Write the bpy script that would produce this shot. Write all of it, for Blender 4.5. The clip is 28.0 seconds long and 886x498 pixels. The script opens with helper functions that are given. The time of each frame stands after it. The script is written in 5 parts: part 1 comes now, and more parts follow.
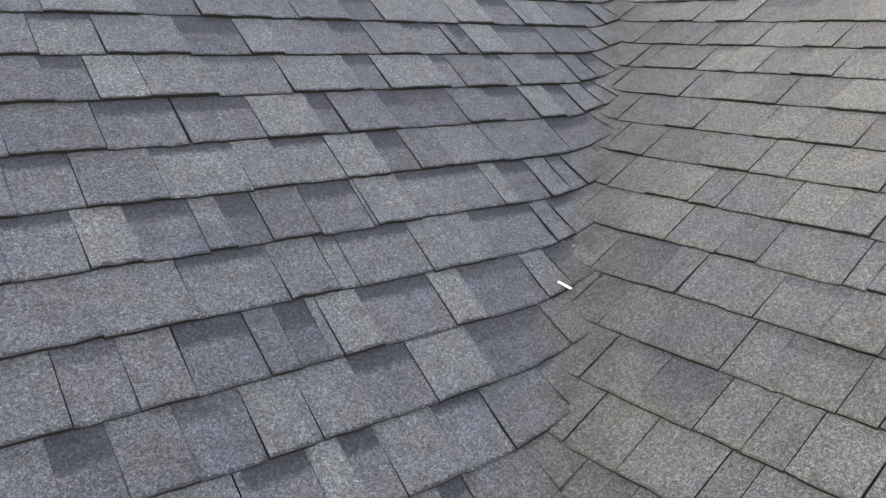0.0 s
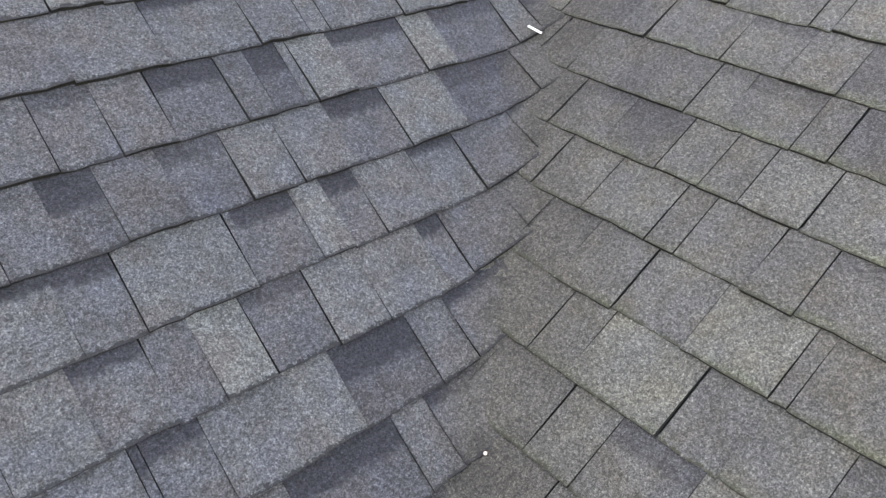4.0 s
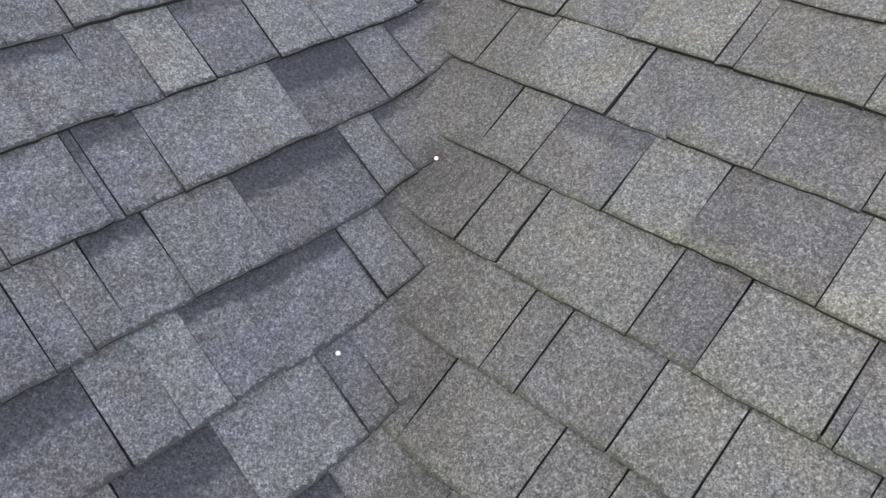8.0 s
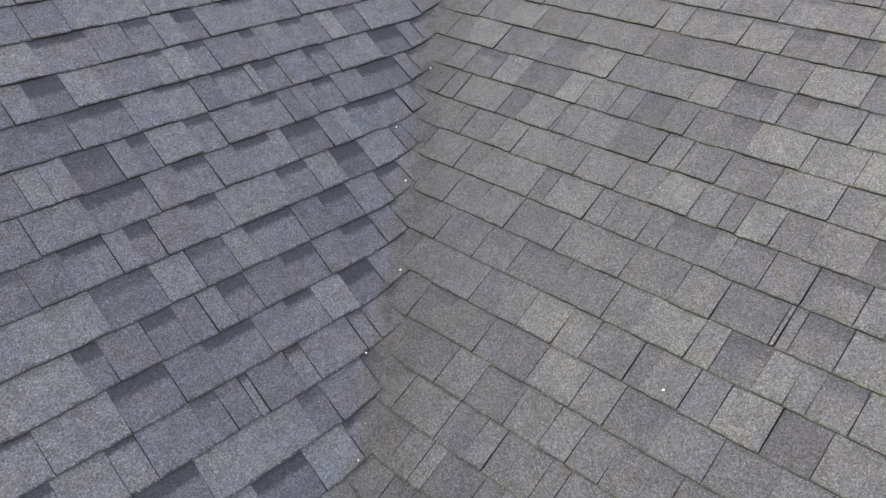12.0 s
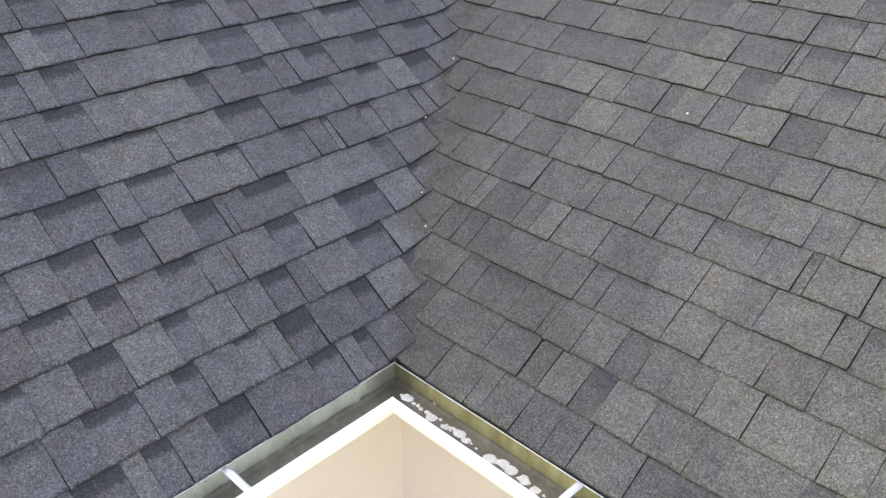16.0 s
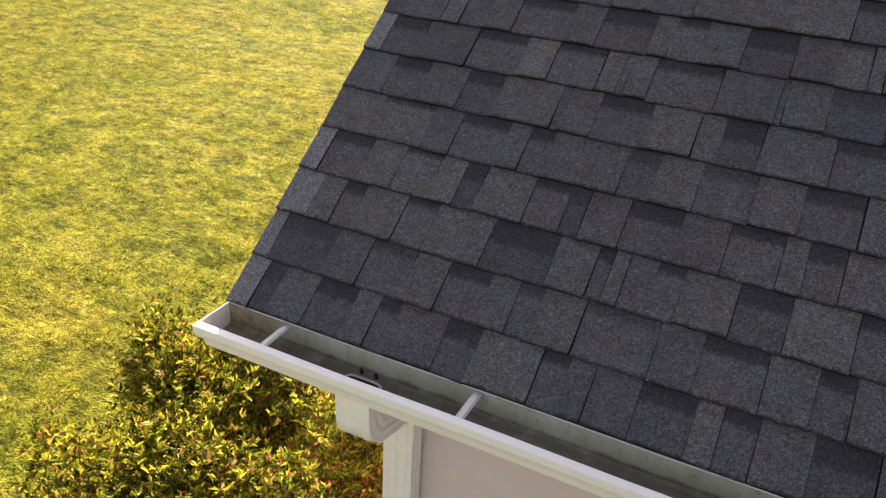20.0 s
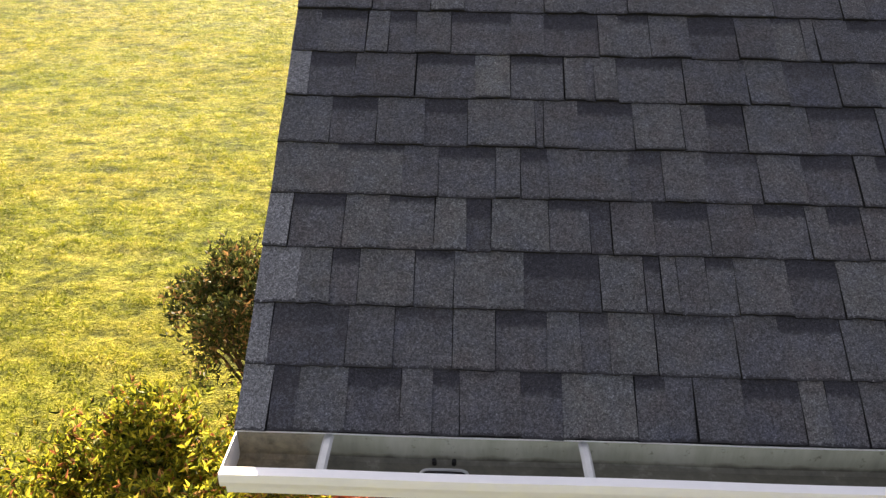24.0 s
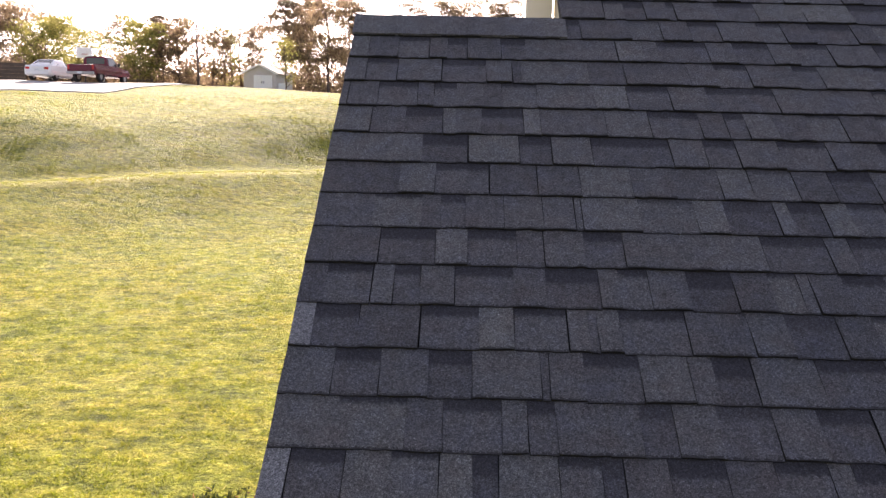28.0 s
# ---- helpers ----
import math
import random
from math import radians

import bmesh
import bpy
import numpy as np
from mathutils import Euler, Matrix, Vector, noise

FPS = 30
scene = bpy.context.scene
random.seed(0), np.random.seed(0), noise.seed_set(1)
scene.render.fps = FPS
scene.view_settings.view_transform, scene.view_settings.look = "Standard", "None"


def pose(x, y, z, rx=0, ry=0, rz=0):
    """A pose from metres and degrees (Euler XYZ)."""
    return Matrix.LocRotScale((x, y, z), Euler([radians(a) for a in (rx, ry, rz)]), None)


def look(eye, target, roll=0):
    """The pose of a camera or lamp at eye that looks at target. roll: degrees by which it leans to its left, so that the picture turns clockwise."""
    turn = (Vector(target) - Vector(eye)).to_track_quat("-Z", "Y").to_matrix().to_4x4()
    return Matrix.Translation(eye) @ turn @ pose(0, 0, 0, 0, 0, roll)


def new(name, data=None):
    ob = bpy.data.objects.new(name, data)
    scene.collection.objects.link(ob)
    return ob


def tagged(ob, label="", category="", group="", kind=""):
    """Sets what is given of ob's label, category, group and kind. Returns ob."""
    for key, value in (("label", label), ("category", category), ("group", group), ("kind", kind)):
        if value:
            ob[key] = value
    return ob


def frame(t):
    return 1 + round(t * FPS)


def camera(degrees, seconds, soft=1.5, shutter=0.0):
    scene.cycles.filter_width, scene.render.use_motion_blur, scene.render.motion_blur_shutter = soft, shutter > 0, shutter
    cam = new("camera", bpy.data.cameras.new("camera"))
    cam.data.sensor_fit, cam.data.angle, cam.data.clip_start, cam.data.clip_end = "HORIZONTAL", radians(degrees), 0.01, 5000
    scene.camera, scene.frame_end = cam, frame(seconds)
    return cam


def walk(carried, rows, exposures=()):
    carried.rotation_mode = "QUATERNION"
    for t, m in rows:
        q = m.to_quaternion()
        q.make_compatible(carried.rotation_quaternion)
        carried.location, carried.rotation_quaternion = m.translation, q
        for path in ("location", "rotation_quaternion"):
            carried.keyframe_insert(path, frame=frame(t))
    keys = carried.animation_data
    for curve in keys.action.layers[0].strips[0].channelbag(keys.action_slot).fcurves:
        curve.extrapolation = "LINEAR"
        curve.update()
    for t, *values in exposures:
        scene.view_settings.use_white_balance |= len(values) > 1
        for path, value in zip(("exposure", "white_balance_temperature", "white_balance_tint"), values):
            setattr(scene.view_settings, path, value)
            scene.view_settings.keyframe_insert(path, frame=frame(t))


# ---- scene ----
cam = camera(58.39, 28.0, soft=1.35)
PATH_ROWS = [
    (0.0, pose(1.061, 0.610, 4.500, 74.85, -0.92, -38.40)),
    (0.5, pose(1.065, 0.599, 4.495, 74.07, -1.25, -41.31)),
    (1.0, pose(1.067, 0.591, 4.492, 73.65, -1.27, -41.44)),
    (1.5, pose(1.074, 0.583, 4.491, 72.34, -1.23, -41.51)),
    (2.0, pose(1.081, 0.577, 4.494, 70.81, -1.31, -41.81)),
    (2.5, pose(1.076, 0.577, 4.491, 68.22, -1.42, -42.15)),
    (3.0, pose(1.062, 0.583, 4.482, 64.83, -1.73, -42.83)),
    (3.5, pose(1.039, 0.593, 4.475, 61.44, -1.88, -42.72)),
    (4.0, pose(1.004, 0.604, 4.489, 57.56, -1.66, -41.75)),
    (4.5, pose(0.991, 0.613, 4.493, 54.49, -1.83, -41.84)),
    (6.5, pose(0.901, 0.467, 4.145, 60.66, 0.86, -41.30)),
    (7.0, pose(0.899, 0.481, 4.141, 58.46, 0.59, -41.66)),
    (7.5, pose(0.903, 0.475, 4.135, 56.40, 0.58, -42.42)),
    (8.0, pose(0.895, 0.433, 4.148, 53.94, 0.18, -45.74)),
    (8.5, pose(0.861, 0.389, 4.199, 53.41, -0.07, -46.59)),
    (9.0, pose(0.802, 0.324, 4.276, 54.39, -0.08, -46.62)),
    (9.5, pose(0.730, 0.241, 4.269, 53.44, -0.05, -46.38)),
    (9.6, pose(0.683, 0.199, 4.297, 53.63, -0.10, -46.40)),
    (9.8, pose(0.354, -0.097, 4.498, 54.99, -0.43, -46.59)),
    (10.0, pose(-0.211, -0.604, 4.842, 57.32, -1.00, -46.91)),
    (10.5, pose(-0.360, -0.789, 4.794, 58.45, -0.31, -46.84)),
    (11.0, pose(-0.441, -0.869, 4.664, 58.62, -0.23, -46.69)),
    (11.5, pose(-0.523, -0.938, 4.597, 58.79, -0.11, -46.62)),
    (12.0, pose(-0.623, -1.019, 4.571, 58.99, -0.13, -46.73)),
    (12.5, pose(-0.733, -1.106, 4.541, 58.99, -0.25, -46.82)),
    (14.5, pose(-1.148, -1.401, 4.369, 59.46, -0.03, -46.69)),
    (15.0, pose(-1.203, -1.439, 4.319, 59.68, -0.06, -46.80)),
    (15.5, pose(-1.243, -1.453, 4.181, 59.76, -0.11, -46.69)),
    (16.0, pose(-1.277, -1.437, 4.028, 59.59, -0.23, -45.87)),
    (16.5, pose(-1.278, -1.427, 3.968, 59.55, -0.89, -40.40)),
    (17.0, pose(-1.267, -1.421, 3.949, 59.51, -1.63, -31.94)),
    (17.5, pose(-1.235, -1.467, 3.920, 60.40, -0.89, -20.13)),
    (18.0, pose(-1.210, -1.479, 3.869, 61.63, -1.32, -8.07)),
    (18.5, pose(-1.106, -1.472, 3.828, 62.48, -1.75, 4.54)),
    (19.0, pose(-0.965, -1.455, 3.806, 62.56, -2.53, 15.70)),
    (19.5, pose(-0.848, -1.412, 3.737, 62.05, -2.84, 22.75)),
    (20.0, pose(-0.761, -1.358, 3.672, 60.95, -2.86, 26.59)),
    (20.5, pose(-0.679, -1.310, 3.664, 60.12, -2.40, 22.70)),
    (22.5, pose(-1.306, -1.315, 3.621, 61.02, -1.32, 0.59)),
    (23.0, pose(-1.387, -1.309, 3.611, 61.31, -1.25, 0.64)),
    (23.5, pose(-1.494, -1.316, 3.601, 61.62, -0.98, 1.10)),
    (24.0, pose(-1.562, -1.310, 3.608, 63.07, -0.94, 1.48)),
    (24.5, pose(-1.585, -1.303, 3.610, 66.75, -1.16, 1.26)),
    (25.0, pose(-1.578, -1.297, 3.608, 70.68, -1.14, 1.40)),
    (25.5, pose(-1.578, -1.287, 3.612, 73.81, -1.19, 1.22)),
    (26.0, pose(-1.577, -1.275, 3.617, 75.97, -1.20, 1.26)),
    (26.5, pose(-1.575, -1.266, 3.617, 78.35, -1.26, 1.26)),
    (27.0, pose(-1.576, -1.265, 3.606, 80.22, -1.23, 1.23)),
    (27.5, pose(-1.581, -1.265, 3.610, 80.59, -1.26, 1.24)),
    (28.0, pose(-1.584, -1.269, 3.606, 80.79, -1.19, 1.23)),
]
# ---- end of path ----
EXPOSURES = [(0.0, 4.17, 7150, 14), (8.0, 4.22, 7100, 14), (9.5, 4.25, 7100, 14), (10.0, 4.12, 7000, 19), (12.5, 4.05, 6900, 18), (15.5, 3.98, 6900, 17), (16.0, 3.85, 6900, 16), (17.0, 3.68, 6800, 17), (18.0, 3.72, 6900, 16),
             (19.0, 3.12, 6950, 17), (20.0, 2.20, 7250, 22), (20.5, 2.10, 7100, 19), (22.5, 2.68, 7000, 18), (23.0, 2.60, 7000, 18), (24.0, 2.32, 7050, 21), (25.0, 2.36, 7250, 31), (26.0, 2.00, 6750, 37), (27.0, 2.20, 6500, 28), (28.0, 2.15, 6500, 28)]
walk(cam, PATH_ROWS, EXPOSURES)

# ---- world, sun ----
SUN_EL, SUN_AZ = radians(19.0), radians(-17.0)      # azimuth from +y, clockwise
world = bpy.data.worlds.new("world")
scene.world = world
world.use_nodes = True
wn, wl = world.node_tree.nodes, world.node_tree.links
sky = wn.new("ShaderNodeTexSky")
sky.sky_type, sky.sun_disc = "NISHITA", False
sky.sun_elevation, sky.sun_rotation = SUN_EL, SUN_AZ
sky.air_density, sky.dust_density, sky.ozone_density = 1.0, 2.0, 1.0
wn["Background"].inputs["Strength"].default_value = 0.065
pale = wn.new("ShaderNodeHueSaturation")          # thin high haze
pale.inputs["Saturation"].default_value = 0.5
wl.new(sky.outputs["Color"], pale.inputs["Color"])
wl.new(pale.outputs["Color"], wn["Background"].inputs["Color"])
sun_way = Vector((math.sin(SUN_AZ) * math.cos(SUN_EL), math.cos(SUN_AZ) * math.cos(SUN_EL), math.sin(SUN_EL)))
sun = new("sun", bpy.data.lights.new("sun", "SUN"))
sun.data.energy, sun.data.angle, sun.data.color = 5.0, radians(0.6), (1.0, 0.88, 0.68)
sun.matrix_world = look(sun_way * 60, (0, 0, 0))

# ---- plan ----
H = 2.5                                   # height of the eaves
PA, PB = radians(38.10), radians(30.77)     # pitch of the front and of the side roof
E = 0.143                                 # exposure of a course of shingles
TA, TB = math.tan(PA), math.tan(PB)
CA, SA, CB, SB = math.cos(PA), math.sin(PA), math.cos(PB), math.sin(PB)
RAKE_X, STEP_X = -2.018, -1.204             # rake of the wing, rake of the taller part
RAKE_IN = 0.0100                          # the wing's rake leans in by this for each metre up the slope
WING_V = 2.415                             # slope length up to the wing's ridge
MAIN_V = 32.5 * E                           # slope length up to the main ridge
SIDE_W, SIDE_END = 37 * E, 4.6            # side roof: slope length, far end
K = TA / TB
VALLEY = Vector((1.0, 1 / K, TB)).normalized()
UP_A, UP_B = Vector((0, CA, SA)), Vector((CB, 0, SB))
N_A, N_B = Vector((0, -SA, CA)), Vector((-SB, 0, CB))
P_A = (UP_A - VALLEY * UP_A.dot(VALLEY)).normalized()
P_B = (UP_B - VALLEY * UP_B.dot(VALLEY)).normalized()
ROUND = 0.10                              # softness of the valley's fold
rng = random.Random(11)


def ramp(d):
    return d if d >= ROUND else 0.0 if d <= -ROUND else (d + ROUND) ** 2 / (4 * ROUND)


def fold(p, h, own, other, n_own, n_other):
    """A place of one roof plane, bent over the valley onto the other plane past it, h above the surface."""
    s, d = p.dot(VALLEY), p.dot(own)
    if own is P_A:
        h *= min(1.0, max(0.05, 1.0 + d / 0.10))
    else:
        h *= min(1.0, max(0.05, 0.25 + d / 0.12))
    w = min(1.0, max(0.0, (d + ROUND) / (2 * ROUND)))
    w = w * w * (3 - 2 * w)
    n = (n_own * w + n_other * (1 - w)).normalized()
    return VALLEY * s + own * ramp(d) + other * ramp(-d) + n * h + Vector((0, 0, H))


def on_front(u, v, h):
    return fold(Vector((u, v * CA, v * SA)), h, P_A, P_B, N_A, N_B)


def on_side(a, w, h):
    return fold(Vector((w * CB, -a, w * SB)), h, P_B, P_A, N_B, N_A)


# ---- helpers for building ----
def link(name, mesh, material, parent=None, label=""):
    ob = new(name, mesh)
    if material and not mesh.materials:
        mesh.materials.append(material)
    if parent:
        ob.parent = parent
    if label:
        ob["label"] = label
    return ob


def part(name, bm, material, parent=None, label="", smooth=False):
    mesh = bpy.data.meshes.new(name)
    bm.to_mesh(mesh)
    bm.free()
    if smooth:
        for poly in mesh.polygons:
            poly.use_smooth = True
    return link(name, mesh, material, parent, label)


def raw(name, verts, faces, material, parent=None, label="", uvs=None, smooth=False):
    mesh = bpy.data.meshes.new(name)
    mesh.from_pydata([tuple(v) for v in verts], [], faces)
    if uvs is not None:
        layer = mesh.uv_layers.new(name="uv")
        layer.data.foreach_set("uv", np.array(uvs, dtype=np.float32).ravel())
    if smooth:
        mesh.polygons.foreach_set("use_smooth", np.ones(len(mesh.polygons), dtype=bool))
    mesh.update()
    return link(name, mesh, material, parent, label)


def empty(name, m=None):
    ob = new(name)
    if m is not None:
        ob.matrix_world = m
    return ob


def box(lo, hi, bevel=0.0, bm=None):
    bm = bm or bmesh.new()
    got = bmesh.ops.create_cube(bm, size=1.0)["verts"]
    for v in got:
        v.co = Vector([lo[i] + (v.co[i] + 0.5) * (hi[i] - lo[i]) for i in range(3)])
    if bevel:
        edges = list({e for v in got for e in v.link_edges})
        bmesh.ops.bevel(bm, geom=edges, offset=bevel, segments=2, affect="EDGES", profile=0.6)
    return bm


def tube(path, radius, sides=8, bm=None, cap=True):
    """A round tube along a list of points; radius a number or one per point."""
    bm = bm or bmesh.new()
    rings = []
    for i, p in enumerate(path):
        p = Vector(p)
        a, b = Vector(path[max(0, i - 1)]), Vector(path[min(len(path) - 1, i + 1)])
        t = (b - a).normalized()
        x = t.orthogonal().normalized() if i == 0 else (x - t * x.dot(t)).normalized()
        y = t.cross(x)
        r = radius[i] if isinstance(radius, (list, tuple)) else radius
        rings.append([bm.verts.new(p + (x * math.cos(k * math.tau / sides) + y * math.sin(k * math.tau / sides)) * r) for k in range(sides)])
    for a, b in zip(rings, rings[1:]):
        for k in range(sides):
            bm.faces.new((a[k], a[(k + 1) % sides], b[(k + 1) % sides], b[k]))
    if cap:
        bm.faces.new(rings[0][::-1])
        bm.faces.new(rings[-1])
    return bm


def sweep(profile, sections, bm=None, closed=False, caps=False):
    """Faces between copies of an open or closed profile; sections are functions from a profile point to a place."""
    bm = bm or bmesh.new()
    rows = [[bm.verts.new(f(p)) for p in profile] for f in sections]
    n = len(profile)
    for a, b in zip(rows, rows[1:]):
        for k in range(n if closed else n - 1):
            bm.faces.new((a[k], a[(k + 1) % n], b[(k + 1) % n], b[k]))
    if caps:
        bm.faces.new(rows[0][::-1])
        bm.faces.new(rows[-1])
    bmesh.ops.recalc_face_normals(bm, faces=bm.faces)
    return bm


# ---- materials ----
class Nodes:
    def __init__(self, name):
        self.mat = bpy.data.materials.new(name)
        self.mat.use_nodes = True
        self.n, self.l = self.mat.node_tree.nodes, self.mat.node_tree.links
        self.bsdf = self.n["Principled BSDF"]

    def put(self, socket, value):
        if isinstance(value, bpy.types.NodeSocket):
            self.l.new(value, socket)
        else:
            socket.default_value = value

    def math(self, op, a, b=0.0, c=0.0, clamp=False):
        n = self.n.new("ShaderNodeMath")
        n.operation, n.use_clamp = op, clamp
        for i, v in enumerate((a, b, c)):
            self.put(n.inputs[i], v)
        return n.outputs[0]

    def noise(self, scale, detail=2.0, rough=0.5, vector=None, stretch=None):
        n = self.n.new("ShaderNodeTexNoise")
        n.inputs["Scale"].default_value, n.inputs["Detail"].default_value, n.inputs["Roughness"].default_value = scale, detail, rough
        vector = vector or self.place()
        if stretch:
            m = self.n.new("ShaderNodeMapping")
            m.inputs["Scale"].default_value = stretch
            self.l.new(vector, m.inputs["Vector"])
            vector = m.outputs[0]
        self.l.new(vector, n.inputs["Vector"])
        return n.outputs["Fac"]

    def cells(self, scale, out="Color"):
        n = self.n.new("ShaderNodeTexVoronoi")
        n.inputs["Scale"].default_value = scale
        self.l.new(self.place(), n.inputs["Vector"])
        return n.outputs[out]

    def place(self):
        return self.n.new("ShaderNodeNewGeometry").outputs["Position"]

    def axes(self, vector):
        n = self.n.new("ShaderNodeSeparateXYZ")
        self.l.new(vector, n.inputs[0])
        return n.outputs

    def ramp(self, fac, *stops):
        n = self.n.new("ShaderNodeValToRGB")
        el = n.color_ramp.elements
        while len(el) < len(stops):
            el.new(0.5)
        for e, (p, c) in zip(el, stops):
            e.position = p
            e.color = (*c, 1) if len(c) == 3 else c
        self.put(n.inputs[0], fac)
        return n.outputs[0]

    def span(self, value, lo, hi, to_lo=0.0, to_hi=1.0):
        n = self.n.new("ShaderNodeMapRange")
        for i, v in enumerate((value, lo, hi, to_lo, to_hi)):
            self.put(n.inputs[i], v)
        return n.outputs[0]

    def mix(self, fac, a, b, kind="MIX"):
        n = self.n.new("ShaderNodeMix")
        n.data_type, n.blend_type = "RGBA", kind
        self.put(n.inputs[0], fac)
        self.put(n.inputs[6], (*a, 1) if isinstance(a, tuple) else a)
        self.put(n.inputs[7], (*b, 1) if isinstance(b, tuple) else b)
        return n.outputs[2]

    def bump(self, height, strength, distance):
        n = self.n.new("ShaderNodeBump")
        n.inputs["Strength"].default_value, n.inputs["Distance"].default_value = strength, distance
        self.l.new(height, n.inputs["Height"])
        self.l.new(n.outputs[0], self.bsdf.inputs["Normal"])

    def done(self, color, roughness=0.8, metallic=0.0, specular=0.5):
        self.put(self.bsdf.inputs["Base Color"], (*color, 1) if isinstance(color, tuple) else color)
        self.put(self.bsdf.inputs["Roughness"], roughness)
        self.put(self.bsdf.inputs["Metallic"], metallic)
        self.put(self.bsdf.inputs["Specular IOR Level"], specular)
        return self.mat


def random_of(nd, island):
    if island:
        return nd.n.new("ShaderNodeNewGeometry").outputs["Random Per Island"]
    return nd.n.new("ShaderNodeObjectInfo").outputs["Random"]


def shingle_material(name, island, recessed, side, faded=0.0):
    nd = Nodes(name)
    rnd = random_of(nd, island)
    tone = nd.ramp(rnd, (0.0, (0.092, 0.093, 0.104)), (0.25, (0.106, 0.108, 0.120)), (0.5, (0.119, 0.122, 0.134)),
                   (0.78, (0.133, 0.137, 0.146)), (0.92, (0.143, 0.147, 0.152)), (1.0, (0.156, 0.160, 0.163)))
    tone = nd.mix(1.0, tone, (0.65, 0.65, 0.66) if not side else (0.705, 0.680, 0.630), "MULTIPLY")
    if recessed:
        tone = nd.mix(1.0, tone, nd.ramp(rnd, (0.0, (0.89, 0.89, 0.91)), (0.12, (0.92, 0.92, 0.94)), (0.22, (0.96, 0.96, 0.98)), (1.0, (0.95, 0.95, 0.97))), "MULTIPLY")
    # broad weathering
    cloud = nd.noise(2.3, 4.0, 0.6)
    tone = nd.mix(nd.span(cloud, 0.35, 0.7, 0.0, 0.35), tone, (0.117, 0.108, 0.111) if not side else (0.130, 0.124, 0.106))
    blotch = nd.noise(26.0, 3.0, 0.6)
    tone = nd.mix(1.0, tone, nd.ramp(blotch, (0.3, (0.80, 0.80, 0.80)), (0.7, (1.18, 1.18, 1.16))), "MULTIPLY")
    hue = nd.noise(13.0, 3.0, 0.6)
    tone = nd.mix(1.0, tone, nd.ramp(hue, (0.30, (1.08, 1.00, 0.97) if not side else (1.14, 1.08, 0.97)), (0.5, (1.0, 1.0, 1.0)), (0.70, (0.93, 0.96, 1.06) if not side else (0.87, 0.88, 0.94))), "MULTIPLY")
    uv = nd.axes(nd.n.new("ShaderNodeUVMap").outputs[0])
    is_kind = lambda c: nd.math("COMPARE", uv[0], float(c), 0.3)
    if not recessed:
        tone = nd.mix(nd.math("MULTIPLY", is_kind(1), 1.0 if not side else 0.6), tone, nd.mix(1.0, tone, (1.17, 1.175, 1.14), "MULTIPLY"))
    else:
        tone = nd.mix(is_kind(4), tone, nd.mix(1.0, tone, (0.93, 0.93, 0.95), "MULTIPLY"))
    ragged = nd.math("MULTIPLY_ADD", nd.noise(85.0, 4.0, 0.8), 0.34, -0.17)
    v = nd.math("ADD", uv[1], ragged)
    if recessed:
        # dark granules blended along the head of the cut-outs
        deep = nd.ramp(rnd, (0.0, (0.50,) * 3), (0.10, (0.58,) * 3), (0.30, (0.66,) * 3), (0.85, (0.78,) * 3), (1.0, (0.84,) * 3))
        band = nd.span(v, deep, nd.math("ADD", deep, 0.10), 0.0, 0.92 if not side else 0.45)
        band = nd.math("MULTIPLY", band, nd.math("ADD", is_kind(3), nd.math("MULTIPLY", is_kind(4), 0.6)))
        tone = nd.mix(band, tone, (0.027, 0.027, 0.035))
    # algae and dirt
    pos = nd.axes(nd.place())
    off = nd.math("SUBTRACT", nd.math("MULTIPLY", pos[0], 1 / K), pos[1])
    if side:
        moss = nd.math("MULTIPLY", nd.span(v, 0.0, 0.16, 0.55, 0.0), nd.span(nd.noise(7.0, 3.0), 0.4, 0.62))
        tone = nd.mix(moss, tone, (0.085, 0.098, 0.050))
        # dark blotches, laid on more strongly towards the eave
        grime = nd.math("MULTIPLY", nd.span(nd.noise(3.4, 5.0, 0.7, None, (1.0, 1.0, 0.6)), 0.46, 0.66), nd.span(pos[0], 0.2, 1.9, 0.62, 0.25))
        tone = nd.mix(grime, tone, (0.056, 0.053, 0.046))
        green = nd.span(nd.noise(1.6, 3.0), 0.45, 0.7, 0.0, 0.30)
        tone = nd.mix(green, tone, (0.114, 0.112, 0.094))
    wob = nd.math("MULTIPLY_ADD", nd.noise(5.0, 3.0), 0.24, -0.12)
    dirt = nd.math("ADD", off, wob)
    near = nd.math("MULTIPLY", nd.span(dirt, -0.05, 0.02), nd.span(dirt, 0.08, 0.30, 0.72, 0.0))
    tone = nd.mix(near, tone, (0.071, 0.065, 0.057))
    smear = nd.math("MULTIPLY", nd.math("MULTIPLY", nd.span(off, -0.03, 0.03), nd.span(off, 0.05, 0.20, 0.85, 0.0)), nd.span(nd.noise(8.0, 4.0, 0.7), 0.48, 0.60))
    tone = nd.mix(smear, tone, (0.045, 0.042, 0.038))
    if faded:
        tone = nd.mix(faded, tone, (0.21, 0.215, 0.23))
    # granules
    clot = nd.noise(150.0, 2.0, 0.6)
    tone = nd.mix(1.0, tone, nd.ramp(clot, (0.34, (0.68, 0.68, 0.69)), (0.50, (0.98, 0.98, 0.98)), (0.66, (1.38, 1.38, 1.37))), "MULTIPLY")
    fine = nd.noise(340.0, 3.0, 0.8)
    tone = nd.mix(1.0, tone, nd.ramp(fine, (0.34, (0.42, 0.42, 0.43)), (0.50, (0.93, 0.93, 0.93)), (0.66, (1.70, 1.70, 1.68))), "MULTIPLY")
    chip = nd.cells(290.0)
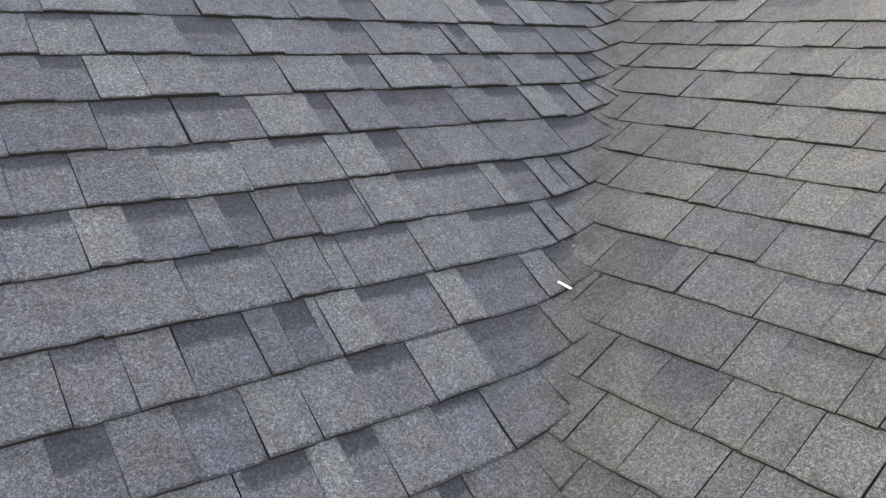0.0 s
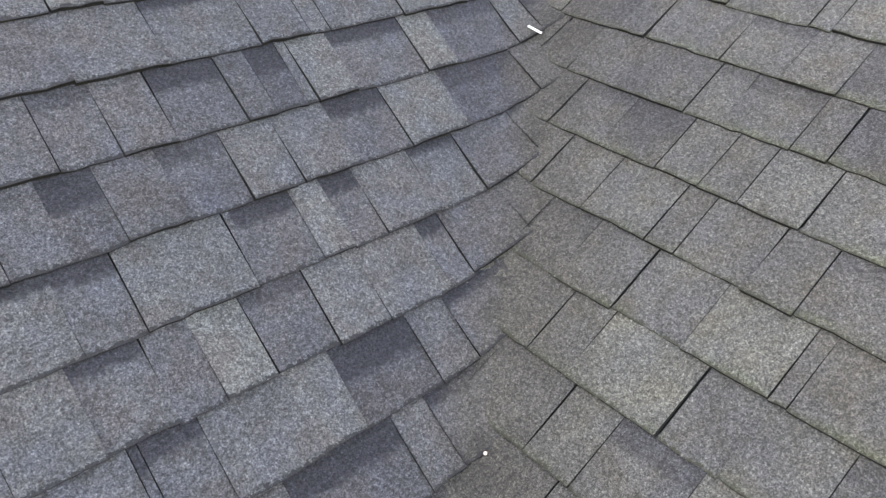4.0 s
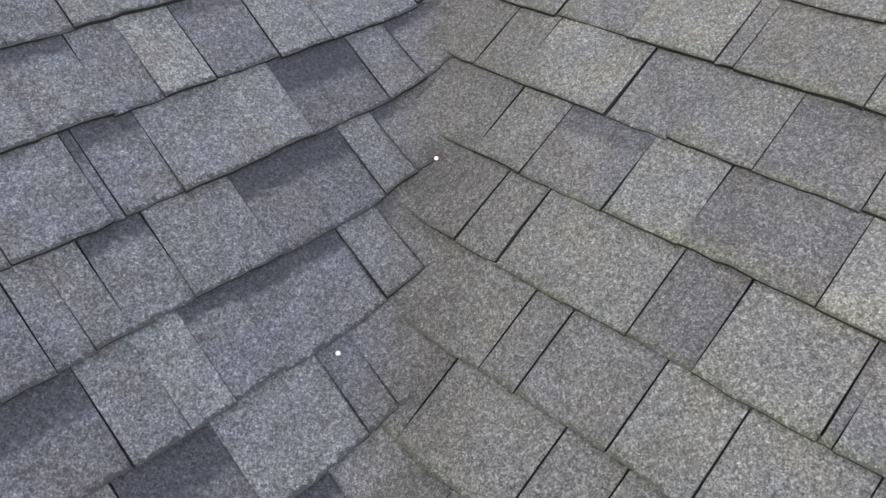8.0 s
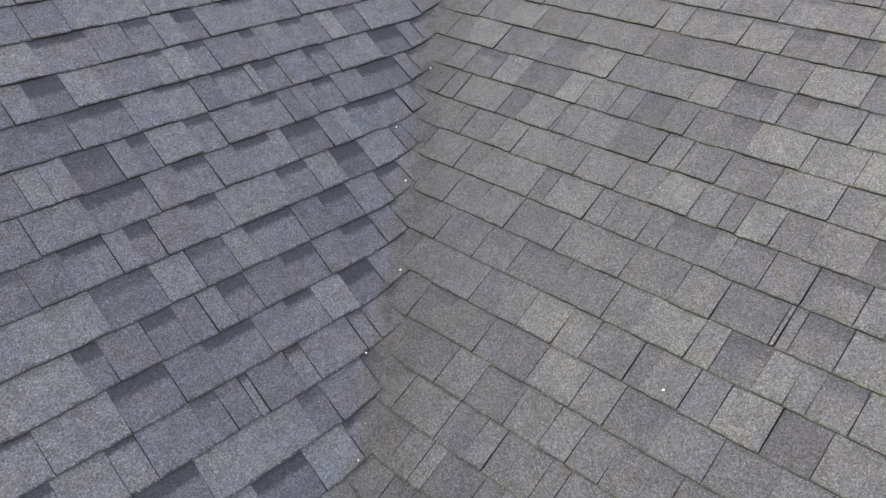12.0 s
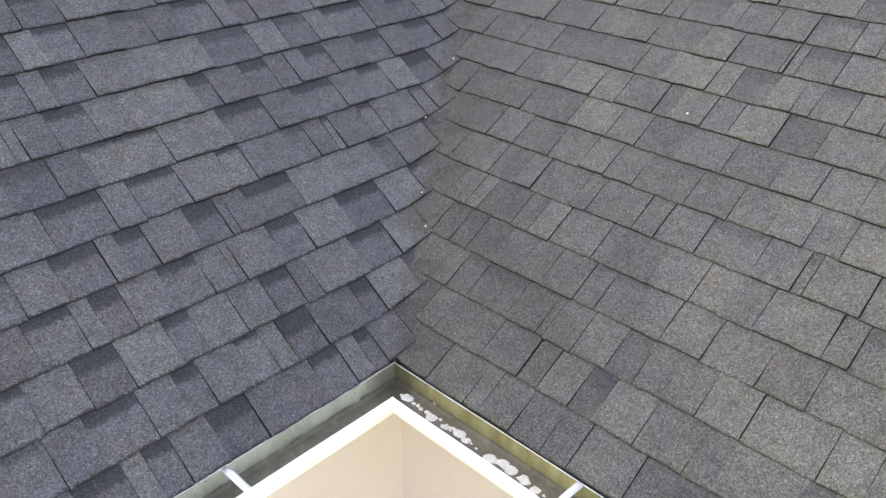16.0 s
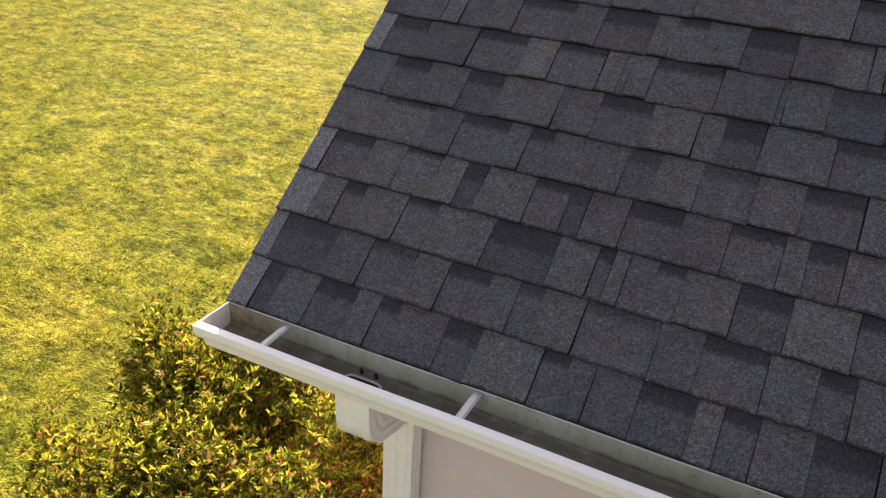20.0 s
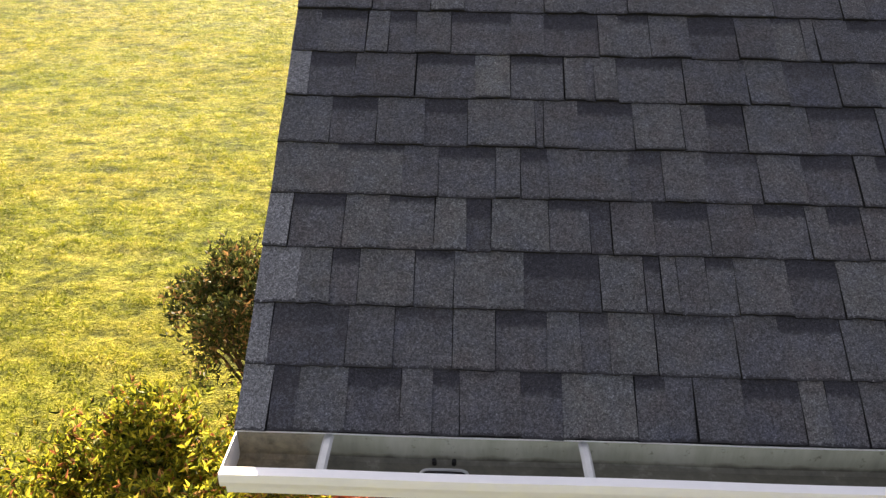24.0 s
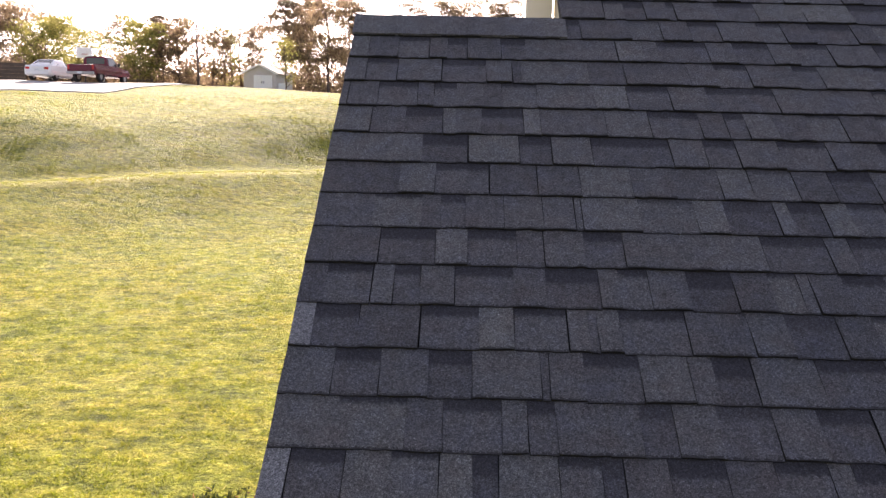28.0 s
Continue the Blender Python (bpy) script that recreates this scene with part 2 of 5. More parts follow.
    tone = nd.mix(0.25, tone, nd.mix(1.0, tone, nd.ramp(chip, (0.0, (0.30, 0.30, 0.31)), (1.0, (2.0, 2.0, 1.98))), "MULTIPLY"))
    glint = nd.cells(500.0)
    tone = nd.mix(1.0, tone, nd.ramp(glint, (0.0, (0.55, 0.55, 0.57)), (0.20, (0.66, 0.66, 0.68)), (0.30, (1.0, 1.0, 1.0)), (0.72, (1.0, 1.0, 1.0)), (0.80, (1.28, 1.28, 1.28)), (1.0, (1.52, 1.52, 1.50))), "MULTIPLY")
    # granules lost along the butts, widened to paint in the butts' shadow line
    worn_shade = nd.math("LESS_THAN", nd.math("ADD", uv[1], nd.math("MULTIPLY_ADD", nd.noise(130.0, 3.0, 0.7), 0.22, -0.11)), 0.036 if not side else 0.024)
    tone = nd.mix(nd.math("MULTIPLY", worn_shade, 0.85), tone, (0.020, 0.020, 0.023) if not side else (0.040, 0.040, 0.026))
    # cut edges are bare black asphalt
    tone = nd.mix(nd.math("LESS_THAN", uv[1], -0.5), tone, (0.012, 0.012, 0.013))
    nd.bump(nd.math("ADD", fine, nd.math("MULTIPLY", blotch, 0.6)), 0.85, 0.0022)
    return nd.done(tone, 0.80, 0.0, 0.35)


def plain(name, color, rough=0.6, metal=0.0, vary=0.12, scale=9.0, spec=0.5, bump=0.0, bump_scale=60.0):
    nd = Nodes(name)
    a = nd.noise(scale, 4.0, 0.6)
    b = nd.noise(scale * 9, 3.0, 0.6)
    f = nd.math("MULTIPLY_ADD", b, 0.4, nd.math("MULTIPLY", a, 0.6))
    lo, hi = tuple(c * (1 - vary) for c in color), tuple(min(1.0, c * (1 + vary)) for c in color)
    col = nd.ramp(f, (0.3, lo), (0.7, hi))
    if bump:
        nd.bump(nd.noise(bump_scale, 3.0), bump, 0.003)
    return nd.done(col, rough, metal, spec)


def gutter_inside(name, dark, mid, light, ends=False):
    nd = Nodes(name)
    p = nd.axes(nd.place())
    streak = nd.noise(14.0, 4.0, 0.65, None, (1.0, 1.0, 0.25))
    col = nd.ramp(streak, (0.25, dark), (0.5, mid), (0.75, light))
    spot = nd.span(nd.noise(40.0, 4.0, 0.7), 0.6, 0.72)
    col = nd.mix(nd.math("MULTIPLY", spot, 0.7), col, (0.10, 0.10, 0.06))
    floor = nd.span(nd.math("ADD", p[2], nd.math("MULTIPLY_ADD", nd.noise(20.0, 3.0), 0.03, -0.015)), H - 0.064, H - 0.052, 0.92, 0.0)
    mud = nd.ramp(nd.noise(22.0, 5.0, 0.7), (0.3, (0.085, 0.080, 0.062)), (0.6, (0.16, 0.15, 0.115)), (0.8, (0.34, 0.33, 0.28)))
    col = nd.mix(floor, col, mud)
    # darker around the inner corner
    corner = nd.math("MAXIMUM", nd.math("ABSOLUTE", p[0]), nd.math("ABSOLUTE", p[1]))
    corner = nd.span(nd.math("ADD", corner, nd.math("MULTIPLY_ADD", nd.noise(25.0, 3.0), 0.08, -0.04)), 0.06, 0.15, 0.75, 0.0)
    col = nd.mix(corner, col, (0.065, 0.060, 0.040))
    if ends:
        end = nd.span(nd.math("ADD", p[0], nd.math("MULTIPLY_ADD", nd.noise(9.0, 3.0), 0.10, -0.05)), -1.87, -1.83, 0.75, 0.0)
        col = nd.mix(end, col, nd.ramp(nd.noise(30.0, 4.0, 0.7), (0.35, (0.10, 0.075, 0.045)), (0.65, (0.33, 0.27, 0.17))))
    nd.bump(nd.noise(90.0, 3.0), 0.3, 0.002)
    return nd.done(col, 0.6, 0.0, 0.4)


def leafy(name, stops, translucent=0.45, gloss=0.45, clumps=False):
    nd = Nodes(name)
    col = nd.ramp(random_of(nd, True), *stops)
    col = nd.mix(1.0, col, nd.ramp(nd.noise(1.1, 2.0), (0.3, (0.75, 0.78, 0.75)), (0.7, (1.2, 1.18, 1.1))), "MULTIPLY")
    if clumps:
        # dark clumps in the colour stand in for shade between tufts
        col = nd.mix(1.0, col, nd.ramp(nd.noise(3.6, 6.0, 0.72, None, (1.0, 1.5, 1.0)), (0.38, (0.54, 0.58, 0.38)), (0.50, (0.98, 1.0, 0.88)), (0.62, (1.32, 1.22, 1.30))), "MULTIPLY")
        col = nd.mix(1.0, col, nd.ramp(nd.noise(0.42, 4.0, 0.6, None, (1.0, 2.2, 1.0)), (0.38, (0.86, 0.92, 0.80)), (0.50, (0.99, 1.0, 0.98)), (0.62, (1.14, 1.06, 1.12))), "MULTIPLY")
        straw = nd.span(nd.noise(1.5, 6.0, 0.72, None, (1.0, 1.9, 1.0)), 0.56, 0.70, 0.0, 0.55)
        col = nd.mix(straw, col, (0.47, 0.42, 0.140))
    nd.done(col, gloss, 0.0, 0.2)
    tr = nd.n.new("ShaderNodeBsdfTranslucent")
    nd.l.new(col, tr.inputs["Color"])
    mix = nd.n.new("ShaderNodeMixShader")
    mix.inputs[0].default_value = translucent
    nd.l.new(nd.bsdf.outputs[0], mix.inputs[1])
    nd.l.new(tr.outputs[0], mix.inputs[2])
    nd.l.new(mix.outputs[0], nd.n["Material Output"].inputs["Surface"])
    return nd.mat


def lawn_material():
    nd = Nodes("lawn")
    broad = nd.noise(0.22, 4.0, 0.6)
    patch = nd.noise(1.5, 6.0, 0.72, None, (1.0, 1.9, 1.0))
    fine = nd.noise(16.0, 4.0, 0.7)
    col = nd.ramp(patch, (0.30, (0.112, 0.142, 0.012)), (0.46, (0.231, 0.258, 0.023)), (0.60, (0.322, 0.320, 0.046)), (0.75, (0.455, 0.398, 0.145)))
    col = nd.mix(nd.span(broad, 0.35, 0.65, 0.0, 0.5), col, (0.245, 0.256, 0.026))
    col = nd.mix(1.0, col, nd.ramp(nd.noise(0.42, 4.0, 0.6, None, (1.0, 2.2, 1.0)), (0.38, (0.86, 0.92, 0.80)), (0.50, (0.99, 1.0, 0.98)), (0.62, (1.14, 1.06, 1.12))), "MULTIPLY")
    # hollows of the bump are darkened in the colour too, as tuft shade
    clump = nd.noise(3.6, 6.0, 0.72, None, (1.0, 1.5, 1.0))
    col = nd.mix(1.0, col, nd.ramp(clump, (0.38, (0.48, 0.52, 0.36)), (0.50, (1.10, 1.11, 0.94)), (0.62, (1.58, 1.46, 1.46))), "MULTIPLY")
    col = nd.mix(1.0, col, nd.ramp(fine, (0.30, (0.38, 0.42, 0.34)), (0.68, (1.42, 1.38, 1.34))), "MULTIPLY")
    # pale straw line along the bank's crest, the sun it catches painted in
    p = nd.axes(nd.place())
    crest = nd.math("ABSOLUTE", nd.math("SUBTRACT", nd.math("MULTIPLY_ADD", p[0], -0.72, p[1]), nd.math("MULTIPLY_ADD", nd.noise(0.7, 3.0), 0.8, 29.75)))
    col = nd.mix(nd.span(crest, 0.35, 0.95, 0.75, 0.0), col, (0.46, 0.42, 0.17))
    nd.bump(nd.math("MULTIPLY_ADD", clump, 3.0, nd.math("ADD", fine, nd.noise(60.0, 3.0))), 1.0, 0.09)
    return nd.done(col, 0.95, 0.0, 0.1)


def glass(name, tint=(0.03, 0.035, 0.04)):
    nd = Nodes(name)
    return nd.done(tint, 0.08, 0.0, 0.8)


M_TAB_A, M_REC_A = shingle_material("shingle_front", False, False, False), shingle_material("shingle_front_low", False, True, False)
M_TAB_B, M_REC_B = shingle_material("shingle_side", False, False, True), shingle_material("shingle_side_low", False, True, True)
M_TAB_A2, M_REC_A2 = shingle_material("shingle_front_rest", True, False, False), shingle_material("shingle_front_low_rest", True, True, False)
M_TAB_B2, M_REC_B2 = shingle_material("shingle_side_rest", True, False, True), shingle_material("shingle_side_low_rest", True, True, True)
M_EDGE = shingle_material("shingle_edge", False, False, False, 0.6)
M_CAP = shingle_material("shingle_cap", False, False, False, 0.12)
M_BACK = plain("shingle_granules", (0.10, 0.10, 0.11), 0.9, 0.0, 0.35, 30.0, 0.3, 0.4, 250.0)
M_DECK = plain("felt", (0.018, 0.018, 0.019), 0.95)
M_WHITE = plain("white_paint", (0.90, 0.90, 0.895), 0.35, 0.0, 0.04, 5.0)
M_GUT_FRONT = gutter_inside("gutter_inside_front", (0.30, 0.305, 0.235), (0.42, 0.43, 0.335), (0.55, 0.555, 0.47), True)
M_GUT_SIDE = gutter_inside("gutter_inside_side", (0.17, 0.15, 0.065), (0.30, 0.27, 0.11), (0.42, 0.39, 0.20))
M_CREAM = plain("cream_paint", (0.68, 0.605, 0.61), 0.7, 0.0, 0.04, 2.0, 0.3, 0.15, 200.0)
M_CREAM2 = plain("cream_siding", (0.62, 0.58, 0.44), 0.6, 0.0, 0.05, 2.0, 0.3)
M_LAWN = lawn_material()
M_BLADE = leafy("grass_blade", ((0.0, (0.121, 0.156, 0.011)), (0.35, (0.235, 0.268, 0.021)), (0.75, (0.340, 0.342, 0.038)), (0.94, (0.45, 0.41, 0.12)), (1.0, (0.53, 0.47, 0.20))), 0.48, 0.6, True)
M_HEDGE = leafy("hedge_leaf", ((0.0, (0.035, 0.050, 0.010)), (0.35, (0.15, 0.175, 0.020)), (0.65, (0.34, 0.34, 0.034)), (0.86, (0.56, 0.50, 0.055)), (0.90, (0.30, 0.18, 0.07)), (1.0, (0.38, 0.13, 0.06))), 0.5, 0.5)
M_SHRUB = leafy("shrub_leaf", ((0.0, (0.030, 0.045, 0.014)), (0.5, (0.080, 0.098, 0.026)), (0.80, (0.160, 0.155, 0.045)), (0.86, (0.26, 0.17, 0.07)), (1.0, (0.34, 0.19, 0.08))), 0.3, 0.6)
M_TWIG = plain("twig", (0.09, 0.06, 0.04), 0.9)
M_MULCH = leafy("mulch_chip", ((0.0, (0.12, 0.022, 0.010)), (0.5, (0.28, 0.055, 0.022)), (1.0, (0.42, 0.11, 0.05))), 0.05, 0.9)
M_SOIL = plain("mulch_soil", (0.16, 0.04, 0.022), 0.95, 0.0, 0.4, 20.0)
M_DRIVE = plain("concrete", (0.36, 0.35, 0.345), 0.9, 0.0, 0.08, 1.0)
M_BARK = plain("bark", (0.12, 0.09, 0.08), 0.95, 0.0, 0.35, 6.0)
M_NAIL = plain("nail_metal", (0.72, 0.54, 0.45), 0.4, 0.4, 0.1, 60.0)
M_CHIP = plain("bleached_chip", (0.85, 0.85, 0.84), 0.6)
M_SILT = plain("dried_silt", (0.74, 0.70, 0.64), 0.9, 0.0, 0.2, 60.0)
M_DARK = plain("hole_shade_and_rivet", (0.012, 0.012, 0.012), 0.8)

# ---- ground ----
PROFILE_Y = (-80.0, 10.0, 15.5, 18.0, 20.5, 22.9, 25.7, 29.0, 33.0, 38.0, 43.0, 46.0, 58.0, 80.0, 400.0)
PROFILE_Z = (0.0, 0.0, 0.02, 0.20, 0.52, 0.94, 0.68, 1.38, 2.24, 2.90, 3.20, 3.30, 3.32, 3.14, 3.60)


def ground_z(x, y):
    """Height of the lawn, fitted to the camera's view: level by the house, a bank with a crest, then a long rise to the
    drive.
    """
    x, y = np.asarray(x, float), np.asarray(y, float)
    yy = y - 0.72 * np.clip(x + 10, -9, 7) * np.clip((38 - y) / 10, 0, 1)
    z = sum(np.interp(yy + k, PROFILE_Y, PROFILE_Z) for k in (-0.5, -0.2, 0.2, 0.5)) / 4
    left = np.clip((-x - 8) / 14, 0, 1)
    # steady tilt that keeps far things in place in the camera's view
    z = z + 0.036 * np.clip(y + 1.3, 0, 57)
    z = z + 0.34 * left * left * (3 - 2 * left) * np.clip((y - 44) / 8, 0, 1)
    far = np.clip((np.hypot(x + 2, y) - 3) / 8, 0, 1)
    z = z + far * (0.05 * np.sin(0.55 * x + 0.3 * y) * np.cos(0.42 * y - 0.2 * x) + 0.02 * np.sin(1.7 * x + 1.1) * np.sin(1.4 * y))
    return z


def build_ground():
    def spread(lo, hi, mid, near, n):
        t = np.linspace(-1, 1, n)
        s = np.sinh(t * 5.0) / np.sinh(5.0)
        return np.where(s < 0, mid + s * (mid - lo), mid + s * (hi - mid))
    xs, ys = spread(-400, 300, -8, 0, 190), spread(-200, 900, 14, 0, 230)
    gx, gy = np.meshgrid(xs, ys)
    gz = ground_z(gx, gy)
    verts = np.stack([gx.ravel(), gy.ravel(), gz.ravel()], 1)
    nx = len(xs)
    faces = [(j * nx + i, j * nx + i + 1, (j + 1) * nx + i + 1, (j + 1) * nx + i) for j in range(len(ys) - 1) for i in range(nx - 1)]
    tagged(raw("ground", verts, faces, M_LAWN, smooth=True), "sunlit yellow-green lawn with straw patches rising to a drive", "lawn", kind="structure")


build_ground()


def blades(name, n, area, height, width, tuft, label, fade):
    g = np.random.default_rng(5)
    (x0, x1), (y0, y1) = area
    x, y = x0 + (x1 - x0) * g.random(n), y0 + (y1 - y0) * g.random(n) ** 1.3
    keep = (x < -2.0 - 0.0 * y) & ~((x > -4.2) & (y < 1.6)) & ~((x > -3.3) & (y < 4.2))
    def patchy(size, seed):
        r = np.random.default_rng(seed).random((128, 128))
        a, b = x / size, y / (size * 0.62)
        i, k = np.floor(a).astype(int), np.floor(b).astype(int)
        u, v = a - i, b - k
        u, v = u * u * (3 - 2 * u), v * v * (3 - 2 * v)
        at = lambda p, q: r[p % 128, q % 128]
        return (at(i, k) * (1 - u) + at(i + 1, k) * u) * (1 - v) + (at(i, k + 1) * (1 - u) + at(i + 1, k + 1) * u) * v
    clump = 0.55 * patchy(tuft, 1) + 0.30 * patchy(tuft * 2.7, 2) + 0.15 * patchy(tuft * 9, 3)
    clump = np.clip((clump - 0.34) / 0.32, 0, 1)
    keep &= clump + 0.45 * g.random(n) > 0.22
    keep &= g.random(n) < np.clip(fade(y), 0, 1)
    x, y, clump = x[keep], y[keep], clump[keep]
    n = len(x)
    z = ground_z(x, y) - 0.01
    ang = g.random(n) * math.tau
    h = height * (0.5 + 0.7 * g.random(n)) * (0.55 + 0.7 * clump)
    w = width * (0.6 + 0.8 * g.random(n))
    lean = h * (0.4 + 1.0 * g.random(n))
    la = g.random(n) * math.tau
    dx, dy = np.cos(ang) * w, np.sin(ang) * w
    v = np.zeros((n, 3, 3))
    v[:, 0] = np.stack([x - dx, y - dy, z], 1)
    v[:, 1] = np.stack([x + dx, y + dy, z], 1)
    v[:, 2] = np.stack([x + np.cos(la) * lean, y + np.sin(la) * lean, z + h], 1)
    f = np.arange(n * 3).reshape(n, 3)
    tagged(raw(name, v.reshape(-1, 3), f.tolist(), M_BLADE), label, "grass", kind="stuff")


blades("grass", 760000, ((-18.0, -2.0), (-2.0, 27.0)), 0.034, 0.0060, 0.13, "short tufted yellow-green grass in low sun", lambda y: (27 - y) / 16)
blades("far_grass", 230000, ((-42.0, -2.0), (8.0, 41.0)), 0.026, 0.024, 0.30, "sunlit grass on the bank and rise", lambda y: (y - 8) / 16)


def build_drive():
    ys = np.linspace(41.0, 60.0, 15)
    xs = np.linspace(-60.0, -21.0, 30)
    verts = [(x, y + 0.03 * (x + 60), float(ground_z(x, y + 0.03 * (x + 60))) + 0.06) for y in ys for x in xs]
    nx = len(xs)
    faces = [(j * nx + i, j * nx + i + 1, (j + 1) * nx + i + 1, (j + 1) * nx + i) for j in range(len(ys) - 1) for i in range(nx - 1)]
    ob = raw("driveway", verts, faces, M_DRIVE)
    mod = ob.modifiers.new("thick", "SOLIDIFY")
    mod.thickness = 0.12
    tagged(ob, "pale concrete driveway at the top of the lawn", "driveway", kind="structure")


build_drive()


def flat(name, corners, thickness, material, label, category, kind="structure"):
    """A slab under a flat polygon."""
    corners = [Vector(c) for c in corners]
    n = (corners[1] - corners[0]).cross(corners[2] - corners[0]).normalized()
    if n.z < 0:
        corners.reverse()
        n = -n
    k = len(corners)
    verts = corners + [c - n * thickness for c in corners]
    faces = [tuple(range(k)), tuple(range(2 * k - 1, k - 1, -1))] + [(i, k + i, k + (i + 1) % k, (i + 1) % k) for i in range(k)]
    return tagged(raw(name, verts, faces, material), label, category, kind=kind)


# ---- the house: decks, walls ----
def deck_a(u, v, h=-0.004):
    return Vector((u, v * CA, v * SA + H)) + N_A * h


def deck_b(a, w, h=-0.004):
    return Vector((w * CB, -a, w * SB + H)) + N_B * h


ua = lambda v: v * CA * K                # the valley on the front roof
wb = lambda w: -w * CB / K               # the valley on the side roof
roof_front = flat("roof_front", [deck_a(RAKE_X, 0.004), deck_a(0, 0.004), deck_a(ua(MAIN_V), MAIN_V), deck_a(STEP_X, MAIN_V), deck_a(STEP_X, WING_V), deck_a(RAKE_X + RAKE_IN * WING_V, WING_V)],
                  0.02, M_DECK, "front roof slope clad in blue-grey laminated asphalt shingles", "roof")
roof_side = flat("roof_side", [deck_b(0, 0.004), deck_b(SIDE_END, 0.004), deck_b(SIDE_END, SIDE_W), deck_b(wb(SIDE_W), SIDE_W)],
                 0.02, M_DECK, "side roof slope in weathered grey asphalt shingles with algae", "roof")
RIDGE_Y, RIDGE_Z = MAIN_V * CA, MAIN_V * SA + H
WR_Y, WR_Z = WING_V * CA, WING_V * SA + H
flat("roof_wing_back", [(RAKE_X + RAKE_IN * WING_V, WR_Y, WR_Z - 0.01), (STEP_X, WR_Y, WR_Z - 0.01), (STEP_X, 2 * WR_Y, H - 0.01), (RAKE_X, 2 * WR_Y, H - 0.01)], 0.03, M_BACK,
     "back slope of the low wing roof", "roof")
flat("roof_main_back", [(STEP_X, RIDGE_Y, RIDGE_Z - 0.01), (6.4, RIDGE_Y, RIDGE_Z - 0.01), (6.4, RIDGE_Y + 0.35, RIDGE_Z - 0.26), (STEP_X, RIDGE_Y + 0.35, RIDGE_Z - 0.26)], 0.03, M_BACK,
     "back slope of the main roof", "roof")
SIDE_X, SIDE_Z = SIDE_W * CB, SIDE_W * SB + H
flat("roof_side_back", [(SIDE_X, -SIDE_END, SIDE_Z - 0.01), (SIDE_X, RIDGE_Y, SIDE_Z - 0.01), (2 * SIDE_X, RIDGE_Y, H), (2 * SIDE_X, -SIDE_END, H)], 0.03, M_BACK,
     "far slope of the side roof", "roof")

WALL_X, WALL_Y = -1.640, 0.19


def wall(name, corners, away, label, material=None):
    corners = [Vector(c) for c in corners]
    away = Vector(away)
    k = len(corners)
    verts = corners + [c + away for c in corners]
    faces = [tuple(range(k)), tuple(range(2 * k - 1, k - 1, -1))] + [(i, k + i, k + (i + 1) % k, (i + 1) % k) for i in range(k)]
    ob = raw(name, verts, faces, material or M_CREAM)
    bm = bmesh.new()
    bm.from_mesh(ob.data)
    bmesh.ops.recalc_face_normals(bm, faces=bm.faces)
    bm.to_mesh(ob.data)
    bm.free()
    return tagged(ob, label, "wall", kind="structure")


wall("wall_front", [(WALL_X, WALL_Y, -0.1), (0.25, WALL_Y, -0.1), (0.25, WALL_Y, H + 0.06), (WALL_X, WALL_Y, H + 0.06)], (0, 0.12, 0), "smooth cream painted wall under the front gutter")
wall("wall_side", [(0.193, WALL_Y, -0.1), (0.193, -SIDE_END + 0.2, -0.1), (0.193, -SIDE_END + 0.2, H + 0.03), (0.193, WALL_Y, H + 0.03)], (0.12, 0, 0), "smooth cream painted wall under the side gutter")
wall("wall_gable", [(WALL_X - 0.002, WALL_Y + 0.003, -0.1), (WALL_X - 0.002, 2 * WR_Y - 0.2, -0.1), (WALL_X - 0.002, 2 * WR_Y - 0.2, H + 0.1), (WALL_X - 0.002, WR_Y, WR_Z - 0.07), (WALL_X - 0.002, WALL_Y + 0.003, H + 0.09)],
     (0.12, 0, 0), "cream gable wall of the low wing")
wall("wall_step", [(STEP_X + 0.012, WR_Y - 0.35, WR_Z - 0.5), (STEP_X + 0.012, WR_Y + 2.0, WR_Z - 0.5), (STEP_X + 0.012, WR_Y + 2.0, RIDGE_Z - 0.35), (STEP_X + 0.012, RIDGE_Y, RIDGE_Z - 0.05), (STEP_X + 0.012, WR_Y - 0.35, WR_Z - 0.30)],
     (0.12, 0, 0), "pale cream lap siding above the wing ridge", M_CREAM2)
wall("wall_back", [(STEP_X + 0.14, RIDGE_Y + 0.2, -0.1), (6.0, RIDGE_Y + 0.2, -0.1), (6.0, RIDGE_Y + 0.2, RIDGE_Z - 0.3), (STEP_X + 0.14, RIDGE_Y + 0.2, RIDGE_Z - 0.3)], (0, -0.1, 0), "back wall of the tall part of the house")
wall("wall_wing_back", [(WALL_X + 0.12, 2 * WR_Y - 0.2, -0.1), (STEP_X, 2 * WR_Y - 0.2, -0.1), (STEP_X, 2 * WR_Y - 0.2, H + 0.05), (WALL_X + 0.12, 2 * WR_Y - 0.2, H + 0.05)], (0, -0.1, 0), "back wall of the low wing")
wall("wall_end", [(0.2, -SIDE_END + 0.2, -0.1), (2 * SIDE_X - 0.2, -SIDE_END + 0.2, -0.1), (2 * SIDE_X - 0.2, -SIDE_END + 0.2, H), (SIDE_X, -SIDE_END + 0.2, SIDE_Z - 0.1), (0.2, -SIDE_END + 0.2, H + 0.05)], (0, 0.1, 0), "end wall of the side wing")

# thin box, width and depth chosen to look right from the camera
bm = sweep([(2.20, WR_Z - 0.5), (2.32, WR_Z - 0.5), (2.32, H + 2.32 * TA - 0.03), (2.20, H + 2.20 * TA - 0.03)], [lambda p, x=x: (x, p[0], p[1]) for x in (STEP_X - 0.115, STEP_X - 0.004)], closed=True, caps=True)
